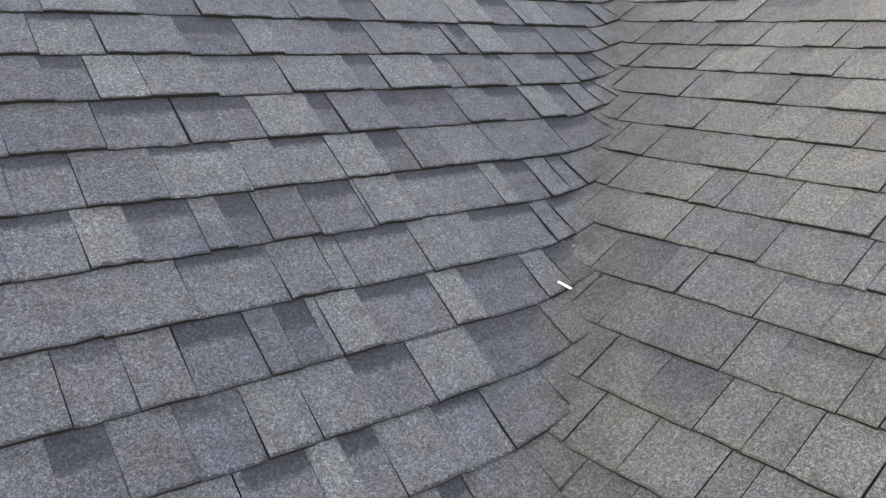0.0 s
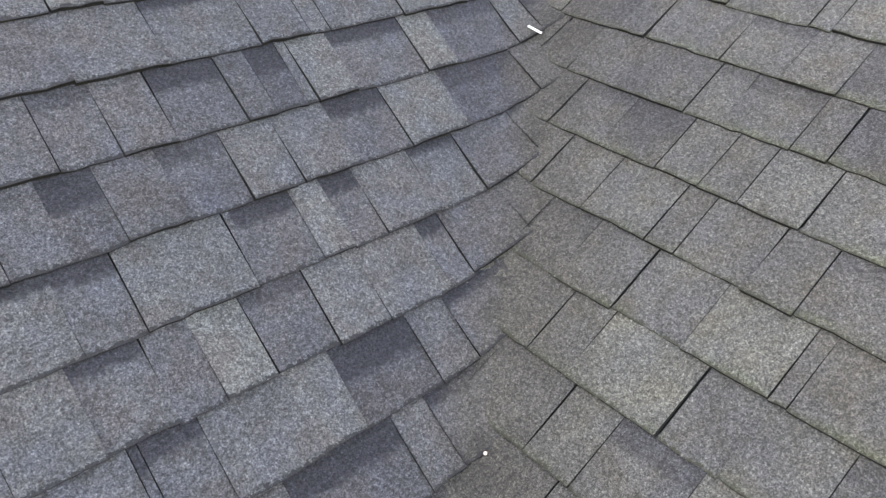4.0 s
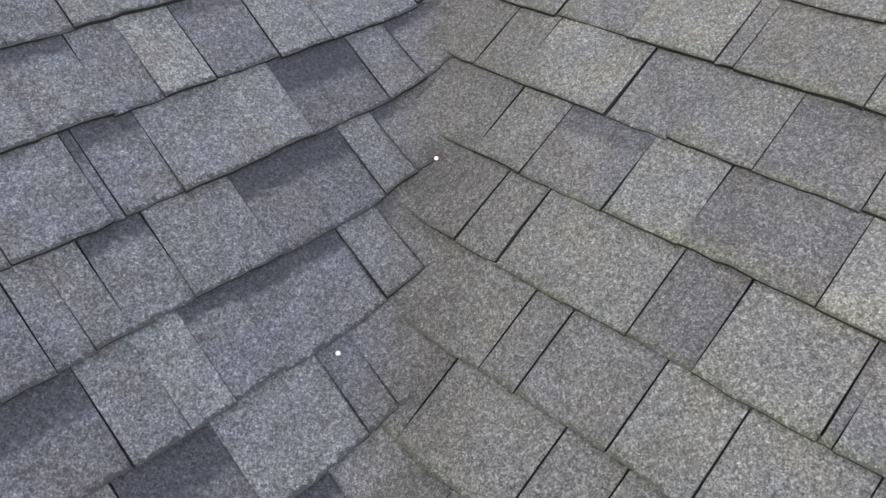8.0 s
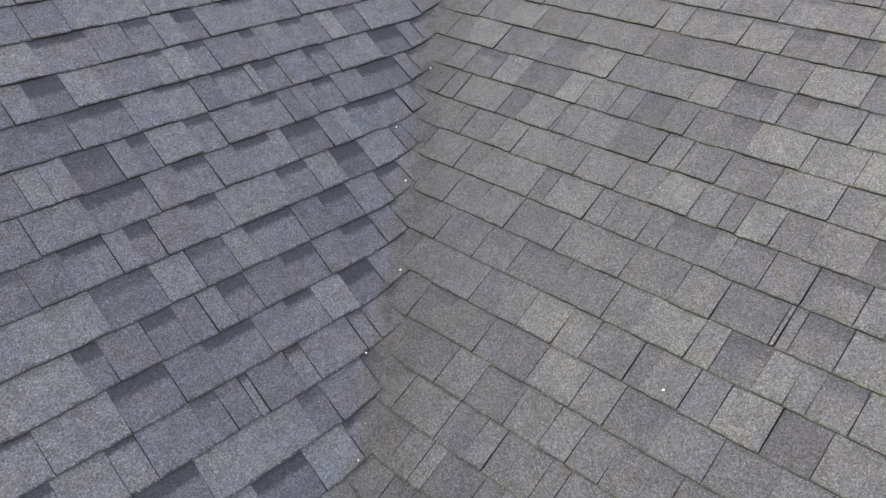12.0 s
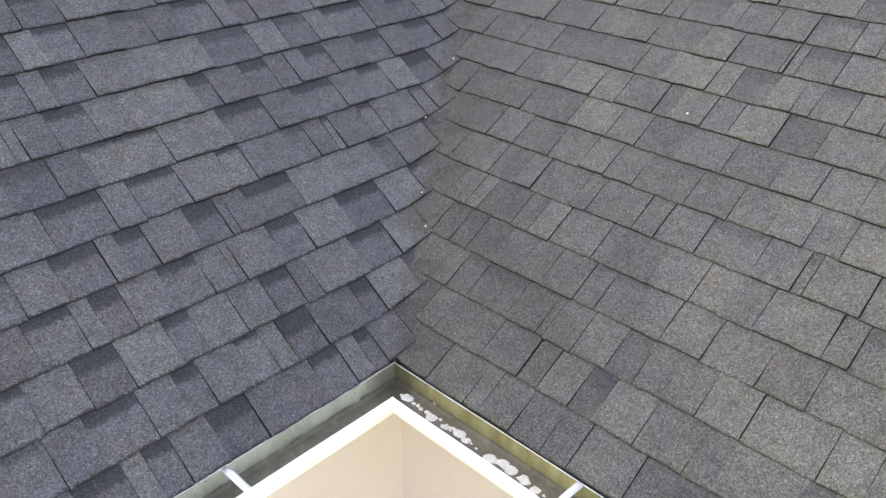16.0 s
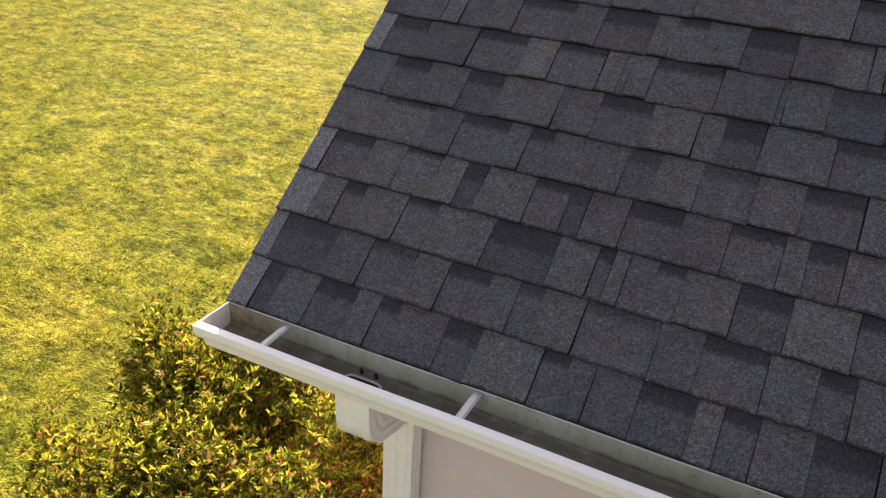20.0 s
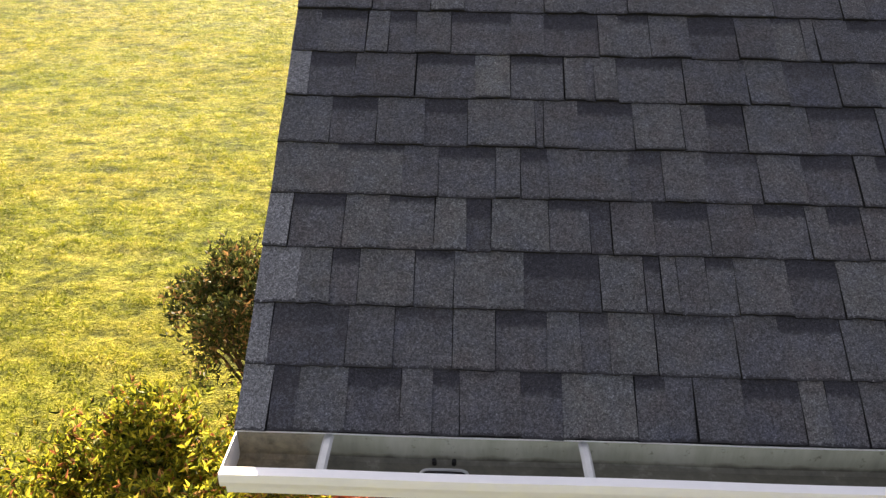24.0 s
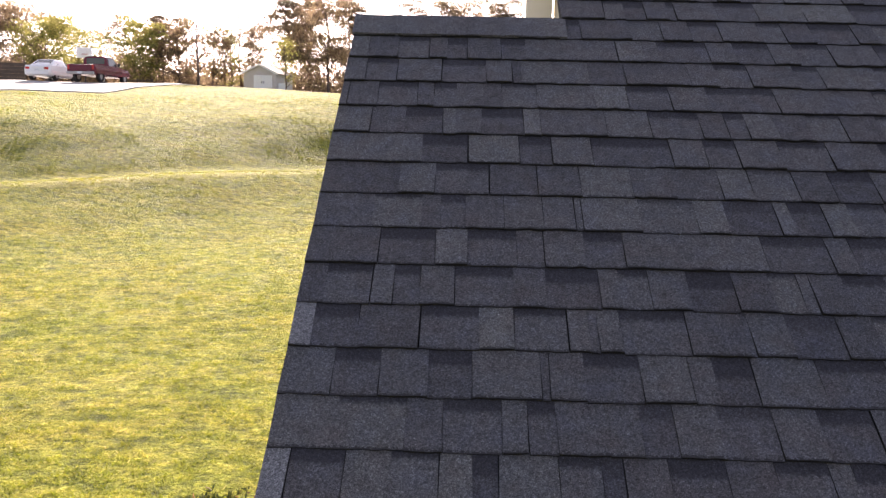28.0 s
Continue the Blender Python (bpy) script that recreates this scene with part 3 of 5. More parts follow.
tagged(part("trim_step", bm, M_CREAM2), "cream strip beside the taller roof's rake, shaped to fit the view", "trim", kind="structure")

# fascia and soffit boards behind the gutters
for nm, lo, hi in (("fascia_front", (RAKE_X + 0.03, 0.012, H - 0.13), (0.034, 0.034, H - 0.012)), ("fascia_side", (0.012, -SIDE_END + 0.02, H - 0.13), (0.034, 0.010, H - 0.012)),
                   ("soffit_front", (RAKE_X + 0.03, 0.034, H - 0.125), (0.19, WALL_Y, H - 0.115)), ("soffit_side", (0.034, -SIDE_END + 0.02, H - 0.125), (0.193, 0.032, H - 0.115))):
    tagged(part(nm, box(lo, hi, 0.002), M_WHITE), "white painted board behind the gutter" if "fascia" in nm else "white soffit board under the eave", "trim", kind="structure")
bm = sweep([(0, 0), (0.018, 0), (0.018, -0.14), (0, -0.14)], [lambda p, v=v: deck_a(RAKE_X + RAKE_IN * v + 0.02 + p[0], v, p[1] - 0.026) for v in (0.02, WING_V - 0.02)], closed=True, caps=True)
tagged(part("trim_rake", bm, M_WHITE), "white rake board under the shingle edge", "trim", kind="structure")

# ---- gutters ----
GUT = [(0.004, -0.004), (0.004, -0.080), (-0.010, -0.088), (-0.088, -0.088), (-0.096, -0.082), (-0.100, -0.060), (-0.112, -0.044), (-0.129, -0.034), (-0.134, -0.020), (-0.134, -0.002), (-0.131, 0.002), (-0.116, 0.002), (-0.114, -0.001), (-0.114, -0.010)]


def gutter(name, place, length, straps, seams, label, lining, outlet=None, end_cap=True):
    """place(s, p): s along the gutter from the inner corner, p of its section; mitred at the corner."""
    top = empty(name)
    n = 24
    cuts = [length * i / n for i in range(n + 1)]
    sag = lambda s: -0.004 * math.sin(9.1 * s) * 0.3
    start = lambda p: -p[0]
    secs = [lambda p, s=s, i=i: place(max(s, start(p)) if i else start(p), (p[0], p[1] + sag(s))) for i, s in enumerate(cuts)]
    part("trough", sweep(GUT, secs), M_WHITE, top, "white aluminium gutter front")
    ins = [lambda p, s=s, i=i: place(max(s, start(p)) if i else start(p), (p[0] - 0.001, p[1] + sag(s))) for i, s in enumerate(cuts)]
    shrink = [(0.0025, -0.006), (0.0025, -0.064), (-0.006, -0.0705), (-0.088, -0.0705), (-0.0965, -0.067), (-0.098, -0.060), (-0.110, -0.0425), (-0.127, -0.032), (-0.132, -0.020), (-0.132, -0.004)]
    part("lining", sweep(shrink, ins), lining, top, "grimy greenish inside of the gutter with silt")
    lip = [(-0.137, -0.008), (-0.137, 0.0035), (-0.114, 0.0035), (-0.114, -0.006)]
    lipsec = [lambda p, s=s, i=i: place(max(s, start(p)) if i else start(p), (p[0], p[1] + sag(s))) for i, s in enumerate(cuts)]
    part("lip", sweep(lip, lipsec, closed=True), M_WHITE, top, "rolled white front lip")
    for s in straps:
        prof = [(-0.011, 0.0), (-0.006, 0.005), (0.006, 0.005), (0.011, 0.0)]
        bm = sweep(prof, [lambda p, y=y: place(s + p[0], (y, p[1] - 0.006 - (0.0 if y < -0.02 else 0.004))) for y in (0.003, -0.035, -0.08, -0.116)])
        ob = part("hanger", bm, M_STRAP, top, "grey aluminium hidden hanger")
        mod = ob.modifiers.new("thick", "SOLIDIFY")
        mod.thickness = 0.002
    for s in seams:
        bm = sweep([(y * 1.0 + (0.002 if i == 0 else -0.0), z - 0.0005) for i, (y, z) in enumerate(shrink[:2])], [lambda p, q=q: place(s + q, (p[0] - 0.0012, p[1] + 0.0016)) for q in (-0.006, 0.006)])
        part("seam_sleeve", bm, M_STRAP, top, "pale sealed seam")
    if end_cap:
        bm = bmesh.new()
        pts = GUT[:11]
        a = [bm.verts.new(place(length, p)) for p in pts]
        b = [bm.verts.new(place(length + 0.003, p)) for p in pts]
        bm.faces.new(a)
        bm.faces.new(b[::-1])
        for i in range(len(pts)):
            bm.faces.new((a[i], b[i], b[(i + 1) % len(pts)], a[(i + 1) % len(pts)]))
        bmesh.ops.recalc_face_normals(bm, faces=bm.faces)
        part("end_cap", bm, M_WHITE, top, "white end cap")
    if outlet:
        bm = bmesh.new()
        ring = [(outlet + 0.050 * math.copysign(abs(math.cos(t)) ** 0.4, math.cos(t)), -0.056 + 0.031 * math.copysign(abs(math.sin(t)) ** 0.4, math.sin(t))) for t in [i * math.tau / 28 for i in range(28)]]
        vs = [bm.verts.new(place(s, (y, -0.0695))) for s, y in ring]
        # one flat dark face, painted in place of the shaded hole
        bm.faces.new(vs)
        part("outlet", bm, M_DARK, top, "flat dark face painted as the shaded outlet hole to the downspout")
        bm = tube([place(s, (y, -0.0690)) for s, y in ring] + [place(*[ring[0][0], (ring[0][1], -0.0690)])], 0.0035, 6)
        part("outlet_rim", bm, M_STRAP, top)
        for ds in (-0.02, 0.022):
            part("rivet", tube([place(outlet + ds, (-0.006, -0.070)), place(outlet + ds, (-0.010, -0.056))], 0.005, 6), M_DARK, top)
    return tagged(top, label, "gutter")


M_STRAP = plain("dull_aluminium", (0.62, 0.63, 0.62), 0.5, 0.25, 0.10, 30.0)
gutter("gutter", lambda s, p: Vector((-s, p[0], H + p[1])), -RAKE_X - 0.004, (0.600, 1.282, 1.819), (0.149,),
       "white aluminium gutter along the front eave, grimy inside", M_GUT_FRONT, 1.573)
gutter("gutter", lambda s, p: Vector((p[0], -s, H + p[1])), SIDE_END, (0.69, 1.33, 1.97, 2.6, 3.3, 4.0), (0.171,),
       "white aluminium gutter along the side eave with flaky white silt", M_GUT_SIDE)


def build_downspout():
    top = empty("downspout")
    def rect(c, ax, ay, wx, wy):
        pts = []
        for k in range(48):                # ribbed faces, chamfered corners
            face, f = k // 12, (k % 12) / 11 * 2 - 1
            f *= 0.93
            out = 1.0 + (0.035 if k % 4 < 2 else -0.035)
            x, y = ((f, -out), (out, f), (-f, out), (-out, -f))[face]
            pts.append(Vector(c) + ax * (x * wx) + ay * (y * wy))
        return pts
    X, Y, Z = Vector((1, 0, 0)), Vector((0, 1, 0)), Vector((0, 0, 1))
    def loft(rings, name, label):
        bm = bmesh.new()
        rows = [[bm.verts.new(p) for p in r] for r in rings]
        for a, b in zip(rows, rows[1:]):
            for k in range(len(a)):
                bm.faces.new((a[k], a[(k + 1) % len(a)], b[(k + 1) % len(b)], b[k]))
        bmesh.ops.recalc_face_normals(bm, faces=bm.faces)
        ob = part(name, bm, M_WHITE, top, label)
        mod = ob.modifiers.new("thick", "SOLIDIFY")
        mod.thickness, mod.offset = 0.0015, -1
        return ob
    o = Vector((-1.573, -0.056, H - 0.088))
    e = Vector((-1.555, 0.148, H - 0.30))
    lean = (Y - Z * 0.18 + X * 0.02).normalized()
    high = X.cross(lean).normalized()
    bends = [rect(o + Z * 0.01, X, Y, 0.048, 0.036), rect(o - Z * 0.055, X, Y, 0.048, 0.036)]
    for k in range(1, 6):
        t = k / 5 * radians(78)
        c = o + Vector((0.001 * k, 0.055 * (1 - math.cos(t)), -0.055 - 0.070 * math.sin(t)))
        bends.append(rect(c, X, (Y * math.cos(t) + Z * math.sin(t)).normalized(), 0.050 - 0.0015 * (k % 2), 0.040 - 0.002 * (k % 2)))
    bends.append(rect(o + Vector((0.007, 0.13, -0.150)), X, high, 0.046, 0.036))
    loft(bends, "elbow", "white crimped elbow under the gutter")
    loft([rect(o + Vector((0.006, 0.112, -0.146)), X, high, 0.043, 0.033), rect(o + Vector((0.012, 0.160, -0.158)), X, (high + Y * 0.5).normalized(), 0.044, 0.034), rect(e + Z * 0.02, X, Y, 0.050, 0.038), rect(e - Z * 0.05, X, Y, 0.050, 0.038)], "elbow", "white crimped lower elbow")
    loft([rect(e + Z * 0.19, X, Y, 0.046, 0.034), rect(e - Z * 0.04, X, Y, 0.046, 0.034), rect(e - Z * 0.4, X, Y, 0.046, 0.034), rect((e.x, e.y, 0.12), X, Y, 0.046, 0.034), rect((e.x, e.y - 0.10, 0.05), X, Y, 0.046, 0.034)], "pipe", "white ribbed rectangular pipe")
    for z in (1.55, 0.7):
        part("strap", box((e.x - 0.062, e.y - 0.036, z - 0.014), (e.x + 0.062, WALL_Y, z + 0.014), 0.003), M_WHITE, top)
    tagged(top, "white ribbed aluminium downspout with elbow beneath the gutter", "downspout")


build_downspout()


def build_silt():
    g = random.Random(3)
    verts, faces = [], []
    spots = [(0.085, 0.018), (0.20, 0.017), (0.255, 0.011), (0.305, 0.018), (0.335, 0.014), (0.43, 0.020), (0.465, 0.019), (0.50, 0.020), (0.545, 0.020), (0.59, 0.017)]
    spots += [(g.choice([g.uniform(0.06, 0.3), g.uniform(0.3, 1.2)]), g.uniform(0.002, 0.007)) for _ in range(60)]
    for s, r in spots:
        y = -0.030 + g.uniform(-0.007, 0.007) - 0.020 * min(1.0, s)
        n, base = 9, len(verts)
        ring = [(0.75 + 0.35 * g.random()) * r for _ in range(n)]
        verts += [(y + ring[k] * math.cos(k * math.tau / n), -s + ring[k] * 1.3 * math.sin(k * math.tau / n), H - 0.0710) for k in range(n)]
        verts += [(y + 0.6 * ring[k] * math.cos(k * math.tau / n), -s + 0.78 * ring[k] * math.sin(k * math.tau / n), H - 0.0685 + 0.0015 * g.random()) for k in range(n)]
        faces += [(base + k, base + (k + 1) % n, base + n + (k + 1) % n, base + n + k) for k in range(n)] + [tuple(range(base + n, base + 2 * n))]
    tagged(raw("silt_flakes", verts, faces, M_SILT), "flaky white dried silt lying in the side gutter", "debris", kind="stuff")


build_silt()

# ---- plants by the house ----
def leaf_cloud(g, n, spots, size, whorl=1, slim=0.27, inner=0.72):
    """Small folded leaves on the shells of some blobs, singly or in upright whorls. spots: (centre, radii)."""
    verts, faces = [], []
    rnd, gauss = g.random, g.gauss
    for i in range(n // whorl):
        c, r = spots[int(rnd() * len(spots))]
        d = Vector((gauss(0, 1), gauss(0, 1), gauss(0, 1) + 1e-4)).normalized()
        if d.z < -0.55:
            d.z = -d.z
        k = inner + (1.04 - inner) * rnd() + 0.10 * math.sin(5 * d.x + 3 * d.z) * math.cos(4 * d.y)
        p = Vector((c[0] + d.x * r[0] * k, c[1] + d.y * r[1] * k, c[2] + d.z * r[2] * k))
        axis = (d * (0.7 if whorl > 1 else 1.0) + Vector((gauss(0, 0.4), gauss(0, 0.4), gauss(0.6, 0.4)))).normalized()
        for q in range(whorl):
            out = axis if whorl == 1 else (axis * 0.75 + Vector((gauss(0, 0.6), gauss(0, 0.6), gauss(0, 0.45)))).normalized()
            s = size * (0.6 + 0.65 * rnd())
            side = out.cross(Vector((gauss(0, 1), gauss(0, 1), gauss(0, 1)))).normalized()
            lift = side.cross(out)
            b = len(verts)
            verts += [p, p + out * (s * 0.5) + side * (s * slim) + lift * (s * 0.10), p + out * s - lift * (s * 0.2), p + out * (s * 0.5) - side * (s * slim) + lift * (s * 0.10)]
            faces += [(b, b + 1, b + 2), (b, b + 2, b + 3)]
    return verts, faces


def shrub(name, at, radii, n, size, material, label, category, group, seed):
    g = random.Random(seed)
    top = empty(name, pose(at[0], at[1], float(ground_z(at[0], at[1]))))
    zc = radii[2] * 0.85
    spots = [((0, 0, zc), radii), ((0, 0, radii[2] * 0.45), (radii[0] * 0.82, radii[1] * 0.82, radii[2] * 0.45))]
    for k in range(9):
        t = g.uniform(0, math.tau)
        spots.append(((0.62 * radii[0] * math.cos(t), 0.62 * radii[1] * math.sin(t), zc + radii[2] * g.uniform(-0.2, 0.5)), tuple(r * g.uniform(0.38, 0.55) for r in radii)))
    bm = bmesh.new()
    for k in range(16):
        t = g.uniform(0, math.tau)
        tip = Vector((0.75 * radii[0] * math.cos(t), 0.75 * radii[1] * math.sin(t), zc + radii[2] * g.uniform(-0.1, 0.75)))
        mid = tip * 0.45 + Vector((g.gauss(0, 0.03), g.gauss(0, 0.03), 0.05))
        tube([(g.gauss(0, 0.03), g.gauss(0, 0.03), -0.03), mid, tip], [0.012, 0.008, 0.003], 5, bm)
    part("branchwork", bm, M_TWIG, top)
    v, f = leaf_cloud(g, n, spots, size, 5, 0.17, 0.55)
    ob = raw("foliage", v, f, material, top)
    return tagged(top, label, category, group)


HEDGE = "hedge bushes at the house corner"
for i, (x, y, rx, ry, rz, n) in enumerate(((-2.62, 1.38, 0.50, 0.50, 0.76, 15000), (-3.10, 1.30, 0.50, 0.48, 0.70, 15000), (-3.44, 1.34, 0.42, 0.46, 0.64, 12000), (-2.62, 0.80, 0.46, 0.46, 0.74, 9000), (-3.14, 0.78, 0.46, 0.46, 0.72, 8000),
                                            (-2.40, 0.22, 0.50, 0.54, 0.75, 15000), (-2.84, 0.26, 0.50, 0.54, 0.72, 14000), (-2.35, -0.62, 0.58, 0.56, 0.70, 6000), (-3.0, -0.6, 0.54, 0.56, 0.66, 6000))):
    shrub("hedge_bush", (x, y), (rx, ry, rz), n, 0.044, M_HEDGE, "bushy yellow-green hedge shrub catching low sun at the house corner", "bush", HEDGE, 40 + i)
shrub("rounded_shrub", (-2.97, 3.24), (0.48, 0.48, 0.62), 16000, 0.048, M_SHRUB, "dark green rounded shrub with bronze tips beside the gable wall", "shrub", "", 71)


def build_mulch():
    g = random.Random(9)
    xs, ys = np.linspace(-3.0, -1.5, 22), np.linspace(-1.6, 4.0, 40)
    nx = len(xs)
    verts = [(x, y, float(ground_z(x, y)) + 0.03 + 0.02 * math.sin(7 * x + 3 * y) - (0.05 if i in (0, nx - 1) else 0)) for y in ys for i, x in enumerate(xs)]
    faces = [(j * nx + i, j * nx + i + 1, (j + 1) * nx + i + 1, (j + 1) * nx + i) for j in range(len(ys) - 1) for i in range(nx - 1)]
    tagged(raw("mulch_bed", verts, faces, M_SOIL, smooth=True), "bed of red-brown mulch along the house wall", "mulch bed", kind="structure")
    verts, faces = [], []
    for i in range(10000):
        p = Vector((g.uniform(-2.97, -1.65), g.uniform(-1.5, 3.95), 0))
        p.z = float(ground_z(p.x, p.y)) + 0.035 + g.uniform(0, 0.03)
        a, l, w = g.uniform(0, math.tau), g.uniform(0.02, 0.06), g.uniform(0.005, 0.012)
        d, s = Vector((math.cos(a), math.sin(a), g.gauss(0, 0.25))) * l, Vector((-math.sin(a), math.cos(a), g.gauss(0, 0.4))) * w
        b = len(verts)
        verts += [p - d - s, p + d - s * 0.5, p + d + s, p - d + s * 0.6]
        faces.append((b, b + 1, b + 2, b + 3))
    tagged(raw("mulch_chips", verts, faces, M_MULCH), "shredded red-brown bark mulch", "mulch", kind="stuff")


build_mulch()

# ---- across the lawn ----
def at_ground(x, y, turn=0.0, lift=0.0):
    return pose(x, y, float(ground_z(x, y)) + lift, 0, 0, turn)


def loft_body(sections, material, name, parent, label="", bevel=0.0):
    """Sections along x: (x, list of (y, z) of the half outline from below to the roof)."""
    bm = bmesh.new()
    rows = []
    for x, half in sections:
        ring = [(x, -y, z) for y, z in half] + [(x, y, z) for y, z in half[::-1]]
        rows.append([bm.verts.new(p) for p in ring])
    for a, b in zip(rows, rows[1:]):
        for k in range(len(a)):
            bm.faces.new((a[k], a[(k + 1) % len(a)], b[(k + 1) % len(b)], b[k]))
    bm.faces.new(rows[0][::-1])
    bm.faces.new(rows[-1])
    bmesh.ops.recalc_face_normals(bm, faces=bm.faces)
    return part(name, bm, material, parent, label, smooth=False)


def wheel(parent, x, y, r, w, out):
    top = part("wheel", tube([(x, y - out * w * 0.5, r), (x, y + out * w * 0.3, r)], r * 0.62, 20), M_RIM, parent, "alloy wheel")
    bm = bmesh.new()
    rings = []
    for rad, off in ((0.60, 0.5), (0.92, 0.5), (1.0, 0.38), (1.0, -0.38), (0.92, -0.5), (0.60, -0.5)):
        rings.append([bm.verts.new((x + math.cos(t) * r * rad, y + out * w * off, r + math.sin(t) * r * rad)) for t in [k * math.tau / 24 for k in range(24)]])
    for a, b in zip(rings, rings[1:] + rings[:1]):
        for k in range(24):
            bm.faces.new((a[k], a[(k + 1) % 24], b[(k + 1) % 24], b[k]))
    bmesh.ops.recalc_face_normals(bm, faces=bm.faces)
    tyre = part("tyre", bm, M_TYRE, parent, smooth=True)
    tyre.parent = top
    for k in range(5):
        t = k * math.tau / 5
        ob = part("spoke", box((x - 0.025, y + out * w * 0.30 - 0.012, r), (x + 0.025, y + out * w * 0.30 + 0.012, r + r * 0.58)), M_RIM, top)
        ob.data.transform(Matrix.Translation((x, y, r)) @ Matrix.Rotation(t, 4, "Y") @ Matrix.Translation((-x, -y, -r)))


M_TYRE = plain("tyre_rubber", (0.02, 0.02, 0.02), 0.85)
M_RIM = plain("alloy", (0.45, 0.45, 0.46), 0.35, 0.8)
M_RED = plain("red_paint", (0.10, 0.007, 0.024), 0.25, 0.1, 0.05)
M_CARWHITE = plain("white_car_paint", (0.74, 0.75, 0.76), 0.22, 0.0, 0.03)
M_GLASS = glass("car_glass")
M_LAMP = plain("red_lens", (0.45, 0.02, 0.02), 0.2)
M_BUMPER = plain("grey_bumper", (0.32, 0.32, 0.33), 0.4, 0.5)
M_PLASTIC = plain("black_plastic", (0.03, 0.03, 0.03), 0.6)
M_PLATE = plain("plate_bars", (0.6, 0.62, 0.65), 0.5)


def build_pickup(m):
    top = empty("pickup_truck")
    hw = 0.95
    low = [(0.80, 0.42), (hw, 0.55), (hw + 0.02, 0.80), (hw, 1.02)]
    # cab and bonnet, x ahead
    loft_body([(-2.75, [(0.80, 0.50), (hw - 0.03, 0.58), (hw - 0.02, 0.82), (hw - 0.04, 1.10)]), (-2.65, [(0.80, 0.45), (hw, 0.55), (hw + 0.02, 0.82), (hw, 1.12)]), (-0.75, [(0.80, 0.45), (hw, 0.55), (hw + 0.02, 0.82), (hw, 1.12)])], M_RED, "bed", top, "dark red cargo bed")
    part("bed_liner", box((-2.66, -hw + 0.10, 1.10), (-0.80, hw - 0.10, 1.125)), M_PLASTIC, top)
    loft_body([(-0.72, low[:3] + [(hw, 1.12)]), (0.75, low[:3] + [(hw, 1.12)]), (1.0, low[:3] + [(hw - 0.02, 1.10)]), (2.35, low[:3] + [(hw - 0.08, 1.00)]), (2.62, [(0.74, 0.45), (hw - 0.08, 0.58), (hw - 0.06, 0.78), (hw - 0.2, 0.92)])], M_RED, "body", top)
    cab = loft_body([(-0.68, [(hw - 0.04, 1.11), (hw - 0.14, 1.45), (hw - 0.20, 1.72), (0.45, 1.78)]), (0.25, [(hw - 0.04, 1.11), (hw - 0.13, 1.45), (hw - 0.19, 1.74), (0.45, 1.80)]), (0.95, [(hw - 0.05, 1.10), (hw - 0.08, 1.13), (hw - 0.12, 1.15), (0.4, 1.16)])], M_RED, "cab", top)
    part("rear_window", box((-0.70, -0.62, 1.26), (-0.672, 0.62, 1.66), 0.01), M_GLASS, cab)
    for s in (-1, 1):
        v = [(-0.55, s * (hw - 0.055), 1.17), (0.62, s * (hw - 0.055), 1.17), (0.28, s * (hw - 0.165), 1.68), (-0.50, s * (hw - 0.165), 1.68)]
        raw("side_window", v + [(x, y * 0.98, z) for x, y, z in v], [(0, 1, 2, 3), (7, 6, 5, 4), (0, 4, 5, 1), (1, 5, 6, 2), (2, 6, 7, 3), (3, 7, 4, 0)], M_GLASS, cab)
        part("mirror", box((0.62, s * 1.0 - 0.07, 1.18), (0.72, s * 1.0 + 0.07, 1.38), 0.02), M_PLASTIC, top)
        part("tail_lamp", box((-2.775, s * 0.84 - 0.07, 0.78), (-2.70, s * 0.84 + 0.07, 1.08), 0.01), M_LAMP, top)
        for x in (-1.75, 1.72):
            wheel(top, x, s * 0.80, 0.38, 0.25, s)
    part("tailgate", box((-2.80, -0.74, 0.62), (-2.745, 0.74, 1.10), 0.015), M_RED, top)
    part("rear_bumper", box((-2.92, -0.92, 0.46), (-2.74, 0.92, 0.64), 0.03), M_BUMPER, top, "grey step bumper")
    part("number_plate", box((-2.93, -0.16, 0.49), (-2.92, 0.16, 0.62)), M_PLATE, top)
    top.matrix_world = m
    tagged(top, "dark red pickup truck parked on the drive", "pickup truck")


